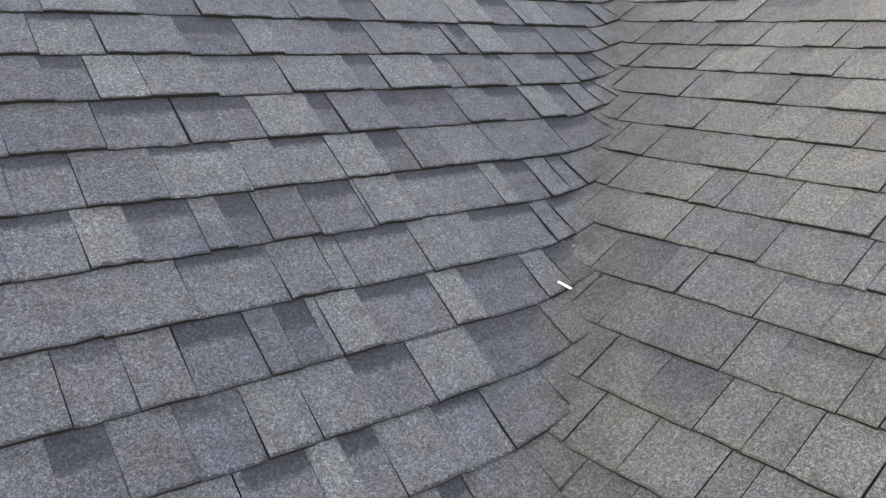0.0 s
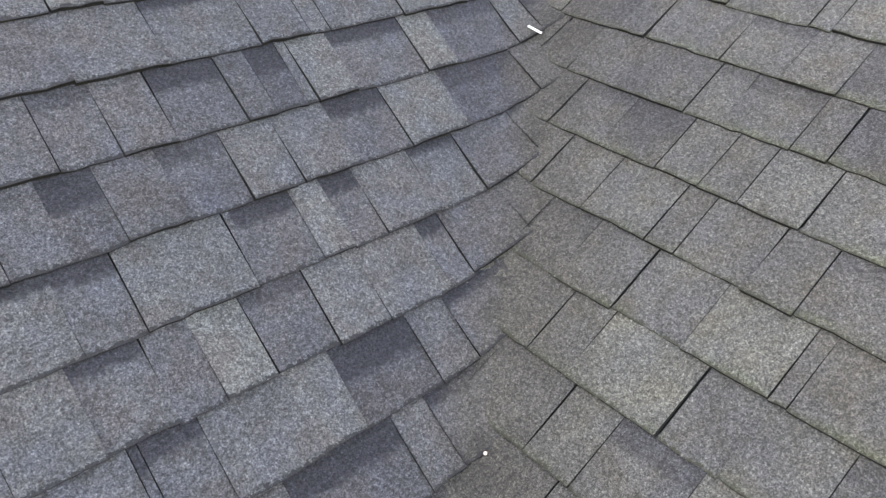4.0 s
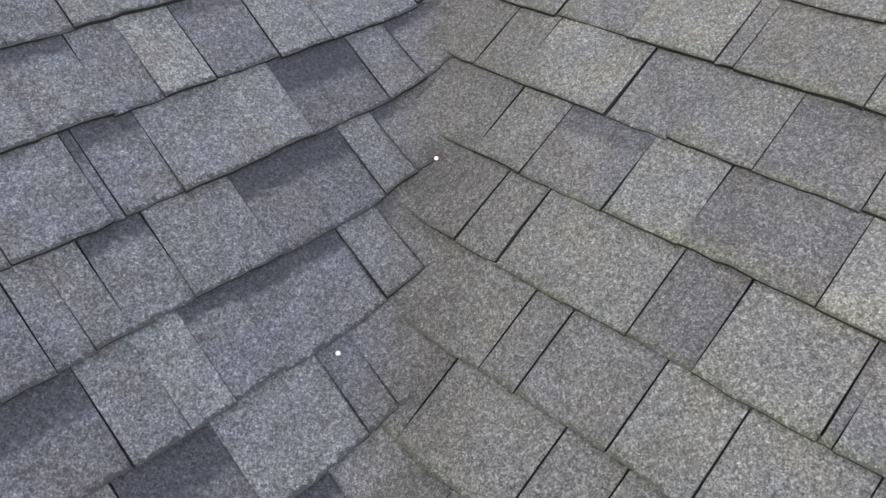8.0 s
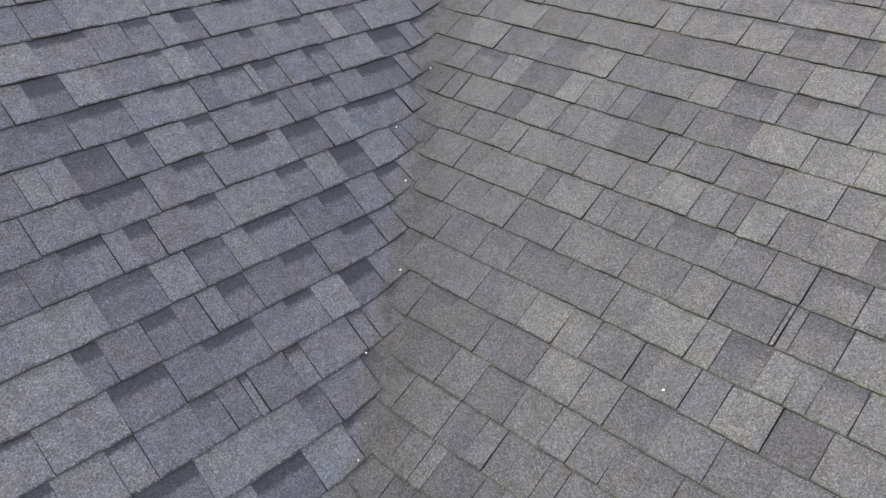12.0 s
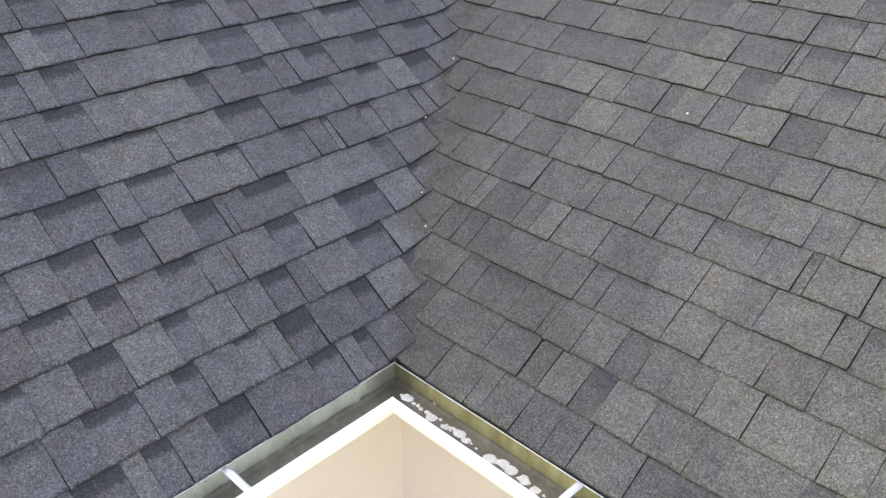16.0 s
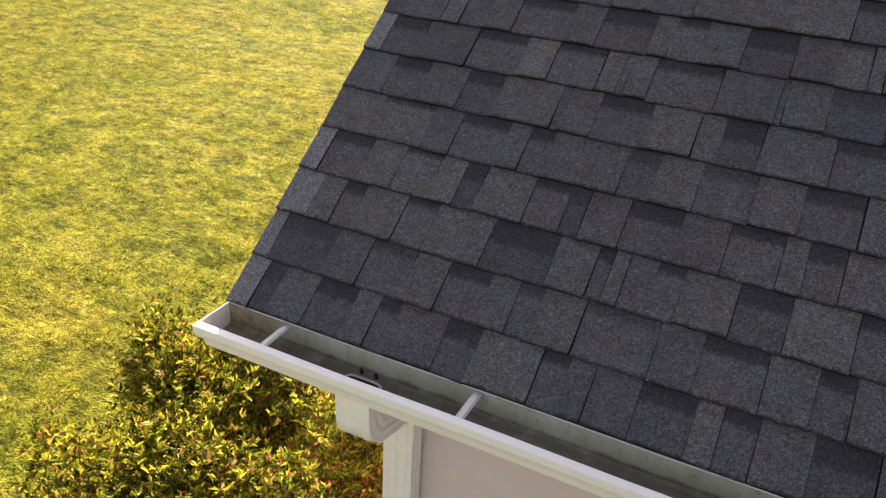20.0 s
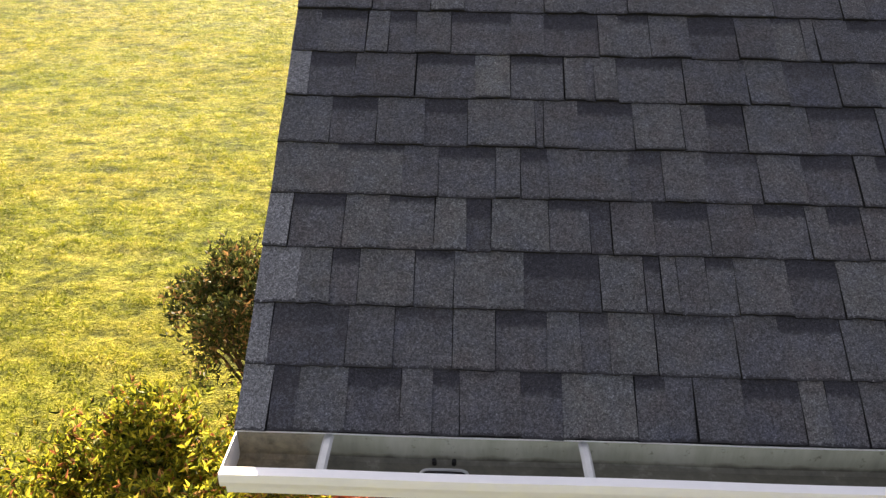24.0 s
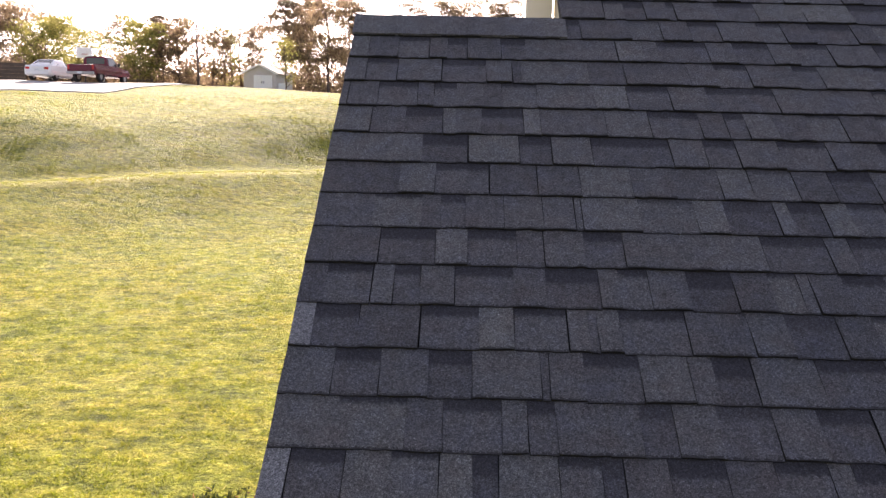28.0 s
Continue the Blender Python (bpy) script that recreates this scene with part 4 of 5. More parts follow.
def build_sedan(m):
    top = empty("sedan")
    hw = 0.90
    sec = lambda x, w, z0, z1: (x, [(w - 0.12, z0), (w, z0 + 0.12), (w + 0.01, (z0 + z1) / 2), (w - 0.06, z1)])
    loft_body([sec(-2.40, hw - 0.14, 0.42, 0.86), sec(-2.25, hw - 0.02, 0.28, 0.96), sec(-1.4, hw, 0.24, 0.98), sec(0.6, hw, 0.24, 0.96), sec(1.6, hw - 0.02, 0.26, 0.88), sec(2.25, hw - 0.10, 0.28, 0.74), sec(2.40, hw - 0.25, 0.40, 0.64)], M_CARWHITE, "body", top)
    cab = loft_body([(-1.75, [(hw - 0.10, 0.97), (hw - 0.16, 1.0), (hw - 0.20, 1.01), (0.4, 1.02)]), (-0.85, [(hw - 0.09, 0.97), (hw - 0.2, 1.22), (hw - 0.30, 1.40), (0.4, 1.43)]), (0.1, [(hw - 0.08, 0.96), (hw - 0.18, 1.22), (hw - 0.28, 1.42), (0.4, 1.45)]), (1.15, [(hw - 0.10, 0.92), (hw - 0.14, 0.94), (hw - 0.2, 0.95), (0.4, 0.96)])], M_CARWHITE, "cabin", top)
    raw("rear_window", [(-1.66, -0.58, 1.055), (-1.66, 0.58, 1.055), (-0.93, 0.50, 1.405), (-0.93, -0.50, 1.405), (-1.66, -0.58, 1.03), (-1.66, 0.58, 1.03), (-0.93, 0.50, 1.38), (-0.93, -0.50, 1.38)],
        [(0, 1, 2, 3), (7, 6, 5, 4), (0, 4, 5, 1), (1, 5, 6, 2), (2, 6, 7, 3), (3, 7, 4, 0)], M_GLASS, cab)
    for s in (-1, 1):
        v = [(-1.25, s * (hw - 0.115), 1.02), (0.80, s * (hw - 0.10), 1.00), (0.12, s * (hw - 0.255), 1.37), (-0.80, s * (hw - 0.275), 1.36)]
        raw("side_window", v + [(x, y * 0.97, z) for x, y, z in v], [(0, 1, 2, 3), (7, 6, 5, 4), (0, 4, 5, 1), (1, 5, 6, 2), (2, 6, 7, 3), (3, 7, 4, 0)], M_GLASS, cab)
        part("tail_lamp", box((-2.42, s * 0.62 - 0.14, 0.68), (-2.30, s * 0.62 + 0.14, 0.84), 0.02), M_LAMP, top)
        part("mirror", box((0.72, s * 0.96 - 0.07, 0.96), (0.82, s * 0.96 + 0.07, 1.08), 0.02), M_CARWHITE, top)
        for x in (-1.42, 1.38):
            wheel(top, x, s * 0.78, 0.33, 0.21, s)
    part("rear_bumper", box((-2.46, -0.78, 0.34), (-2.33, 0.78, 0.60), 0.04), M_CARWHITE, top)
    part("number_plate", box((-2.465, -0.16, 0.60), (-2.40, 0.16, 0.71)), M_PLATE, top)
    top.matrix_world = m
    tagged(top, "white sedan parked on the drive beside the truck", "car")


build_pickup(at_ground(-26.65, 54.6, 88, 0.06))
build_sedan(at_ground(-30.0, 54.6, 93, 0.06))
M_SHED = plain("shed_siding", (0.52, 0.48, 0.47), 0.8)
M_SHEDROOF = plain("shed_roof", (0.30, 0.25, 0.23), 0.9)
M_DOORWHITE = plain("shed_door", (0.78, 0.78, 0.78), 0.6)


def build_shed(m):
    top = empty("garden_shed")
    w, d, h, r = 1.50, 2.2, 1.80, 2.52
    bm = sweep([(-w, 0), (w, 0), (w, h), (0, r), (-w, h)], [lambda p, y=y: (p[0], y, p[1]) for y in (0, 2 * d)], closed=True, caps=True)
    part("wall", bm, M_SHED, top)
    for s in (-1, 1):
        bm = sweep([(0, r + 0.02), (s * (w + 0.25), h - 0.10), (s * (w + 0.25), h - 0.02), (0, r + 0.10)], [lambda p, y=y: (p[0], y, p[1]) for y in (-0.2, 2 * d + 0.2)], closed=True, caps=True)
        part("roof_slope", bm, M_SHEDROOF, top)
        bm = sweep([(0, r - 0.06), (s * (w + 0.25), h - 0.18), (s * (w + 0.25), h - 0.04), (0, r + 0.08)], [lambda p, y=y: (p[0], y, p[1]) for y in (-0.24, -0.20)], closed=True, caps=True)
        part("barge_board", bm, M_DOORWHITE, top, "white barge board")
    for x0, x1 in ((-0.55, 0.29), (0.31, 1.15)):
        door = part("door", box((x0, -0.05, 0.06), (x1, -0.005, 1.62), 0.01), M_DOORWHITE, top, "white shed door leaf")
        part("handle", box((x1 - 0.12 if x0 < 0 else x0 + 0.06, -0.075, 0.9), (x1 - 0.06 if x0 < 0 else x0 + 0.12, -0.05, 1.1), 0.005), M_PLASTIC, door)
    top.matrix_world = m
    tagged(top, "small grey garden shed with white double doors", "shed")


build_shed(at_ground(-19.4, 70.0, -7))
M_BOARD = plain("backboard", (0.70, 0.72, 0.74), 0.4)
M_FENCE = plain("dark_fence_wood", (0.10, 0.075, 0.06), 0.9, 0.0, 0.3, 3.0)


def build_hoop(m):
    top = empty("basketball_hoop")
    part("pole", tube([(0, 0, 0), (0, 0, 2.7), (0, -0.5, 3.2)], 0.06, 10), M_PLASTIC, top)
    part("backboard", box((-0.60, -0.56, 2.75), (0.60, -0.52, 3.60), 0.02), M_BOARD, top, "pale backboard")
    part("rim", tube([(0.23 * math.cos(t), -0.82 + 0.23 * math.sin(t), 3.05) for t in [k * math.tau / 20 for k in range(21)]], 0.012, 6), M_LAMP, top)
    top.matrix_world = m
    tagged(top, "basketball hoop with a pale backboard by the drive", "basketball hoop")


build_hoop(at_ground(-32.4, 64.5, 27, -0.4))


def build_fence(name, x0, y0, x1, y1, h, boards, material, label):
    top = empty(name)
    n = max(2, int(math.hypot(x1 - x0, y1 - y0) / 2.4))
    a, b = Vector((x0, y0, 0)), Vector((x1, y1, 0))
    d = (b - a) / n
    turn = math.degrees(math.atan2(d.y, d.x))
    for i in range(n + 1):
        p = a + d * i
        z = float(ground_z(p.x, p.y))
        ob = part("post", box((-0.06, -0.06, -0.2), (0.06, 0.06, h + 0.08), 0.01), material, top)
        ob.matrix_world = pose(p.x, p.y, z, 0, 0, turn)
        if i < n:
            q = a + d * (i + 1)
            zq = float(ground_z(q.x, q.y))
            for z0, z1 in boards:
                l = d.length
                bm = box((0.0, 0.06, z0), (l, 0.09, z1))
                for v in bm.verts:
                    v.co.z += (zq - z) * v.co.x / l
                ob = part("board", bm, material, top)
                ob.matrix_world = pose(p.x, p.y, z, 0, 0, turn)
    tagged(top, label, "fence")


build_fence("wooden_fence", -60, 64, -36, 62, 1.7, [(0.05 + 0.28 * k, 0.30 + 0.28 * k) for k in range(6)], M_FENCE, "dark horizontal board fence beyond the drive")
build_fence("rail_fence", -31.2, 69, -28.6, 69, 0.9, ((0.45, 0.52), (0.80, 0.87)), M_FENCE, "weathered two-rail fence in front of the woods")
# small pale box by the shed
tagged(part("utility_box", box((-0.35, -0.3, 0), (0.35, 0.3, 1.0), 0.04), M_BOARD), "pale utility box standing near the shed", "utility box").matrix_world = at_ground(-17.1, 69.0)


# far leaf colours are lifted to paint in haze and glare
M_LEAF_DARK = leafy("pine_needles", ((0.0, (0.12, 0.09, 0.075)), (0.5, (0.22, 0.17, 0.125)), (1.0, (0.34, 0.27, 0.18))), 0.65, 0.7)
M_LEAF_GREEN = leafy("spring_leaf", ((0.0, (0.16, 0.16, 0.05)), (0.5, (0.28, 0.27, 0.085)), (1.0, (0.42, 0.38, 0.15))), 0.65, 0.7)
M_LEAF_BROWN = leafy("brown_leaf", ((0.0, (0.16, 0.115, 0.095)), (0.5, (0.28, 0.205, 0.15)), (1.0, (0.42, 0.33, 0.21))), 0.68, 0.7)


def tree(at, height, spread, kind, n, seed, label):
    g = random.Random(seed)
    name = "pine_tree" if kind == "pine" else "tree"
    top = empty(name, at_ground(*at))
    bm = bmesh.new()
    r0 = height * 0.009 + 0.04
    bend = [(g.gauss(0, 0.02) * height * k / 5, g.gauss(0, 0.02) * height * k / 5, height * k / 5 - (0.2 if k == 0 else 0)) for k in range(6)]
    tube(bend, [r0 * (1.25 if k == 0 else 1 - 0.17 * k) for k in range(6)], 8, bm)
    tips = []
    lo = 0.26 if kind == "pine" else 0.12
    for k in range(20 if kind != "bare" else 26):
        f = lo + (0.97 - lo) * (k + g.random()) / 20
        f = min(f, 0.97)
        i = min(4, int(f * 5))
        base = Vector(bend[i]).lerp(Vector(bend[i + 1]), f * 5 - i)
        t = g.uniform(0, math.tau)
        ln = spread * (1.1 - 0.65 * f if kind == "pine" else 0.55 + 0.6 * math.sin(math.pi * min(1, f))) * g.uniform(0.55, 1.1)
        rise = g.uniform(0.05, 0.35) if kind == "pine" else g.uniform(0.5, 1.1)
        tip = base + Vector((math.cos(t) * ln, math.sin(t) * ln, ln * rise))
        mid = base.lerp(tip, 0.5) + Vector((g.gauss(0, 0.06), g.gauss(0, 0.06), g.gauss(0, 0.04))) * ln
        r = r0 * (1 - f) * 0.45 + 0.015
        tube([base, mid, tip], [r, r * 0.6, 0.006], 5, bm, False)
        tips += [tip, mid.lerp(tip, 0.5)]
        for _ in range(3):
            s = base.lerp(tip, g.uniform(0.35, 0.9))
            e = s + Vector((g.gauss(0, 1), g.gauss(0, 1), abs(g.gauss(0.5, 0.6)))) * ln * 0.28
            tube([s, e], [r * 0.35, 0.004], 4, bm, False)
            tips.append(e)
    part("trunk", bm, M_BARK, top)
    spots = []
    for p in tips:
        q = spread * g.uniform(0.18, 0.36)
        spots.append((tuple(p), (q * 1.25, q * 1.25, q * (0.55 if kind == "pine" else 0.9))))
    v, f = leaf_cloud(g, n, spots, 0.22 if kind != "bare" else 0.13)
    raw("crown", v, f, {"pine": M_LEAF_DARK, "green": M_LEAF_GREEN, "bare": M_LEAF_GREEN, "brown": M_LEAF_BROWN}[kind], top)
    tagged(top, label, "tree")


def at_view(slope, depth):
    """A place beyond the lawn, by depth and slope across from the camera's last position, to fit its view."""
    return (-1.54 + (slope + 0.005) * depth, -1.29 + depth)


PINE, GREEN, BARE, BROWN = "tall dark pine with a bare lower trunk", "leafy tree in fresh yellow-green leaf", "thin tree with sparse young leaves", "dense brownish tree in the wood edge"
# slopes, depths and heights chosen to fit the camera's view
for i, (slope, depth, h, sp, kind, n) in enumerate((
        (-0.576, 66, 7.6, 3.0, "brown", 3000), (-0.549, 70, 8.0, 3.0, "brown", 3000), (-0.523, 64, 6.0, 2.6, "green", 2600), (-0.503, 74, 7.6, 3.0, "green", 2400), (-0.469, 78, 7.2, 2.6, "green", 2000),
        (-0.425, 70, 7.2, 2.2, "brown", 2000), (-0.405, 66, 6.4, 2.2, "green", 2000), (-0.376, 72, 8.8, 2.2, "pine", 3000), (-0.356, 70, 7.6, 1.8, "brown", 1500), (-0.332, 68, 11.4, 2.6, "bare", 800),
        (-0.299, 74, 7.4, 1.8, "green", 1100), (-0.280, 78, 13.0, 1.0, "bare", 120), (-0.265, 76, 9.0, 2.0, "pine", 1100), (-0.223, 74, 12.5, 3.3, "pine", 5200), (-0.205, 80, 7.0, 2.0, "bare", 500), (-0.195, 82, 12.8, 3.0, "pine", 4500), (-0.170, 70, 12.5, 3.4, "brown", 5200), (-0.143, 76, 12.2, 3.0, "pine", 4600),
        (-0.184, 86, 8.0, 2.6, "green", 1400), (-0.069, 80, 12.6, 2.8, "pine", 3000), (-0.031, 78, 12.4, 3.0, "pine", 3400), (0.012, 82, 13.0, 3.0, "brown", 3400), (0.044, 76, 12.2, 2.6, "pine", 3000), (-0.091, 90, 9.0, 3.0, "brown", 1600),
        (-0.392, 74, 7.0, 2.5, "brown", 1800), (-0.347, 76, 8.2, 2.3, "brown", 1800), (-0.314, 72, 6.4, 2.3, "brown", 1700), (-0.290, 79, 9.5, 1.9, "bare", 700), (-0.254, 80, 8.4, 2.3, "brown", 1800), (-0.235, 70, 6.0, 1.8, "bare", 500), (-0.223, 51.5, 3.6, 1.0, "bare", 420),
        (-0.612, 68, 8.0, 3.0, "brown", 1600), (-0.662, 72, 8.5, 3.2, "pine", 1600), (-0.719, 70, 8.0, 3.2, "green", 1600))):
    tree(at_view(slope, depth * 1.3), h * 1.03, sp * 1.1, kind, int(n * 2.7), 200 + i, {"pine": PINE, "green": GREEN, "bare": BARE, "brown": BROWN}[kind])


def build_underwood():
    g = random.Random(77)
    verts, faces = [], []
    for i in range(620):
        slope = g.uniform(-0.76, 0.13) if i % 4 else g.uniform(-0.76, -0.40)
        x, y = at_view(slope, g.uniform(92, 120))
        r = g.uniform(1.1, 2.7) * (1.35 if slope < -0.40 and i % 2 else 1.0)
        z = float(ground_z(x, y))
        v, f = leaf_cloud(g, 170, [((x, y, z + r * 0.75), (r * 1.4, r, r))], 0.36)
        b = len(verts)
        verts += v
        faces += [tuple(k + b for k in q) for q in f]
    tagged(raw("underwood", verts, faces, M_LEAF_BROWN), "brushy brown and green undergrowth along the wood edge", "undergrowth", kind="stuff")


build_underwood()

# ---- small things on the roof ----
def build_nails():
    # (along the eave, up the slope, radius of the head)
    for u, v, r in NAILS:
        q = (N_A + N_B).normalized().to_track_quat("Z", "Y").to_matrix().to_4x4()
        top = empty("roofing_nail", Matrix.Translation(on_front(u, v, 0.012)) @ q @ pose(0, 0, 0, 24, 12, 0))
        part("head", tube([(0, 0, 0.0), (0, 0, 0.0022)], r * 0.58, 12), M_NAIL, top)
        part("shank", tube([(0, 0, -0.02), (0, 0, 0.0)], 0.0018, 6), M_NAIL, top)
        tagged(top, "exposed pale galvanised roofing nail in the valley", "nail", "nails in the valley")
    bm = box((-0.018, -0.0030, 0), (0.018, 0.0030, 0.003), 0.001)
    for v in bm.verts:
        v.co.y += 0.004 * math.sin(v.co.x * 90)
    ob = part("white_sliver", bm, M_CHIP)
    ob.matrix_world = Matrix.Translation(on_front(2.378, 1.806 / CA, 0.013)) @ (N_A + N_B).normalized().to_track_quat("Z", "Y").to_matrix().to_4x4() @ pose(0, 0, 0, 0, 0, -52)
    tagged(ob, "thin bleached white sliver lying on the valley shingles", "debris")
    ob = part("white_speck", box((-0.0035, -0.0025, 0), (0.0035, 0.0025, 0.003), 0.001), M_CHIP)
    ob.matrix_world = Matrix.Translation(on_side(0.318, 1.183, 0.011))
    tagged(ob, "small white dropping fleck on the side roof", "debris")


NAILS = ((1.70, 1.237 / CA, 0.0055), (1.37, 1.11 / CA, 0.0055), (1.244, 0.928 / CA, 0.005), (0.985, 0.695 / CA, 0.0055), (0.69, 0.56 / CA, 0.0045), (0.462, 0.348 / CA, 0.0045), (0.386, 0.252 / CA, 0.005))
build_nails()

# ---- shingles, last ----
def piece(place, code, u0, u1, v0, v1, hb, ht, nx, nv=1, seed=0):
    """One piece of a course: thick butt edge with wear below, thin head above. Returns verts, faces, uvs."""
    verts, faces, uvs = [], [], []
    g = random.Random(seed)
    us = [u0 + (u1 - u0) * (i + (g.uniform(-0.3, 0.3) if 0 < i < nx else 0)) / nx for i in range(nx + 1)]
    vs = [v0 + (v1 - v0) * j / nv for j in range(nv + 1)]
    wear = [g.gauss(0, 0.0011) for _ in us]
    lift = [g.gauss(0, 0.0008) for _ in us]
    skew = [g.gauss(0, 0.0010) for _ in range(4)]
    for j, v in enumerate(vs):
        h = hb + (ht - hb) * j / nv
        for i, u in enumerate(us):
            side = (skew[0] if j == 0 else skew[1]) if i == 0 else (skew[2] if j == 0 else skew[3]) if i == nx else 0
            verts.append(place(u + side, v + (wear[i] if j == 0 else 0), h + (lift[i] if j == 0 else 0)))
    low = len(verts)
    verts += [place(u, v0 + wear[i] + 0.0008, 0.0) for i, u in enumerate(us)]
    w = nx + 1
    at = lambda i, j: (code, (vs[j] - v0) / E)
    for j in range(nv):
        for i in range(nx):
            faces.append((j * w + i, j * w + i + 1, (j + 1) * w + i + 1, (j + 1) * w + i))
            uvs += [at(i, j), at(i + 1, j), at(i + 1, j + 1), at(i, j + 1)]
    for i in range(nx):
        faces.append((low + i, low + i + 1, i + 1, i))
        uvs += [(code, -1)] * 4
    faces.append((low, 0, nv * w))
    uvs += [(code, -1)] * 3
    faces.append((low + nx, nv * w + nx, nx))
    uvs += [(code, -1)] * 3
    return verts, faces, uvs


LAID = {False: {}, True: {}}
CODE = {"T": 0, "P": 1, "L": 2, "D": 3, "K": 4, "E": 5}


def course(side, n, kinds, *cuts):
    """A course as it lies: tabs (T), pale tabs (P), cut-outs plain (L), dark-headed (D) or dark all over (K), rake starters (E), and the cuts between them along the eave."""
    LAID[side][n] = (kinds, cuts)


course(False, 0, "EKTDTDTDTDLTDTDTDTDTD", -2.005, -1.953, -1.893, -1.788, -1.672, -1.604, -1.545, -1.415, -1.324, -1.169, -1.103, -1.043, -0.937, -0.816, -0.759, -0.686, -0.579, -0.457, -0.243, -0.143, -0.074, -0.019)
course(False, 1, "EKTKTDTKTKTDTDTPDPDTD", -2.005, -1.969, -1.799, -1.694, -1.564, -1.469, -1.355, -1.281, -1.216, -1.115, -0.937, -0.839, -0.702, -0.600, -0.527, -0.473, -0.404, -0.328, -0.267, -0.155, 0.012, 0.083)
course(False, 2, "ETDTDTDTDPLDTDTDTPDLTD", -2.005, -1.921, -1.848, -1.783, -1.655, -1.564, -1.404, -1.230, -1.129, -1.090, -1.052, -0.985, -0.921, -0.799, -0.685, -0.549, -0.473, -0.347, -0.236, -0.139, -0.074, 0.104, 0.253)
course(False, 3, "EDTDTDTDKTDTDTDTDTLPDPDT", -2.005, -1.955, -1.830, -1.724, -1.614, -1.539, -1.480, -1.343, -1.247, -1.196, -1.094, -0.966, -0.855, -0.733, -0.681, -0.603, -0.483, -0.369, -0.290, -0.262, -0.122, -0.010, 0.152, 0.328, 0.485)
course(False, 4, "LDTDTDTPKTKTDTDTDLTDT", -2.005, -1.860, -1.697, -1.608, -1.469, -1.409, -1.340, -1.222, -1.143, -1.063, -0.958, -0.828, -0.721, -0.592, -0.538, -0.460, -0.322, -0.226, -0.194, -0.125, 0.050, 0.404)
course(False, 5, "LDTDPLTDTLDTDTDT", -2.005, -1.885, -1.769, -1.650, -1.541, -1.371, -1.350, -1.262, -1.123, -1.002, -0.939, -0.845, -0.683, -0.510, -0.427, -0.276, -0.129)
course(False, 6, "EDTDPDPLTDTKTKTDTDTDTDPD", -2.005, -1.953, -1.837, -1.678, -1.522, -1.432, -1.294, -1.240, -1.215, -1.156, -0.984, -0.838, -0.821, -0.723, -0.590, -0.494, -0.255, -0.047, 0.122, 0.247, 0.425, 0.550, 0.660, 0.777, 0.908)
course(False, 7, "LDTDTDTDTDTDTDLTDTTDTDLTDTDPD", -2.005, -1.940, -1.815, -1.754, -1.683, -1.589, -1.428, -1.342, -1.197, -1.143, -1.062, -0.956, -0.832, -0.731, -0.655, -0.620, -0.530, -0.411, -0.298, -0.075, -0.001, 0.128, 0.229, 0.312, 0.386, 0.485, 0.626, 0.757, 0.884, 1.018)
course(False, 8, "TDPDLTDPTDTDTTKPKTDTDT", -2.005, -1.806, -1.646, -1.555, -1.416, -1.339, -1.224, -1.112, -0.872, -0.719, -0.537, -0.469, -0.357, -0.178, 0.051, 0.238, 0.360, 0.492, 0.574, 0.765, 0.885, 1.012, 1.157)
course(False, 9, "LDLDTPTLPKPKPDPDTKTDTDTDTTDTDT", -2.005, -1.835, -1.692, -1.635, -1.562, -1.449, -1.335, -1.240, -1.219, -1.048, -0.883, -0.796, -0.646, -0.604, -0.505, -0.428, -0.317, -0.190, -0.077, 0.035, 0.167, 0.233, 0.312, 0.455, 0.556, 0.686, 0.798, 0.923, 1.041, 1.175, 1.344)
course(False, 10, "LTDLTLTLTKTDTLPDTDTDLDTPDD", -2.005, -1.766, -1.657, -1.492, -1.343, -1.212, -1.053, -0.925, -0.784, -0.690, -0.554, -0.442, -0.310, -0.122, -0.006, 0.171, 0.371, 0.485, 0.602, 0.715, 0.858, 0.917, 1.072, 1.150, 1.216, 1.298, 1.483)
course(False, 11, "TDTDTDTDTDTDLTPKTDTDTDTLPDPDP", -2.005, -1.705, -1.558, -1.394, -1.290, -1.161, -0.912, -0.800, -0.697, -0.561, -0.407, -0.237, -0.023, 0.041, 0.112, 0.190, 0.330, 0.401, 0.465, 0.607, 0.705, 0.879, 0.990, 1.056, 1.105, 1.157, 1.247, 1.384, 1.589, 1.660)
course(False, 12, "TLDTTDPTLDTDTTDTDTKDTDTDTDTDDTTDT", -2.005, -1.882, -1.767, -1.643, -1.599, -1.514, -1.374, -1.317, -1.103, -0.955, -0.790, -0.705, -0.636, -0.541, -0.427, -0.318, -0.197, 0.014, 0.154, 0.263, 0.458, 0.581, 0.712, 0.803, 0.938, 0.973, 1.076, 1.212, 1.228, 1.317, 1.460, 1.545, 1.707, 1.794)
course(False, 13, "ETDTDTTDTPDPDTTDDLPKPT", -2.005, -1.974, -1.870, -1.732, -1.676, -1.602, -1.506, -1.443, -1.323, -1.125, -1.013, -0.865, -0.738, -0.504, -0.397, -0.162, 1.186, 1.293, 1.369, 1.457, 1.575, 1.681, 1.823)
course(False, 14, "TDTDTLTLTTDTDTDDTLDPDTDT", -2.005, -1.924, -1.813, -1.654, -1.496, -1.405, -1.371, -1.132, -1.004, -0.778, -0.680, -0.563, -0.399, -0.309, -0.112, 1.220, 1.311, 1.499, 1.514, 1.629, 1.692, 1.763, 1.895, 2.015, 2.173)
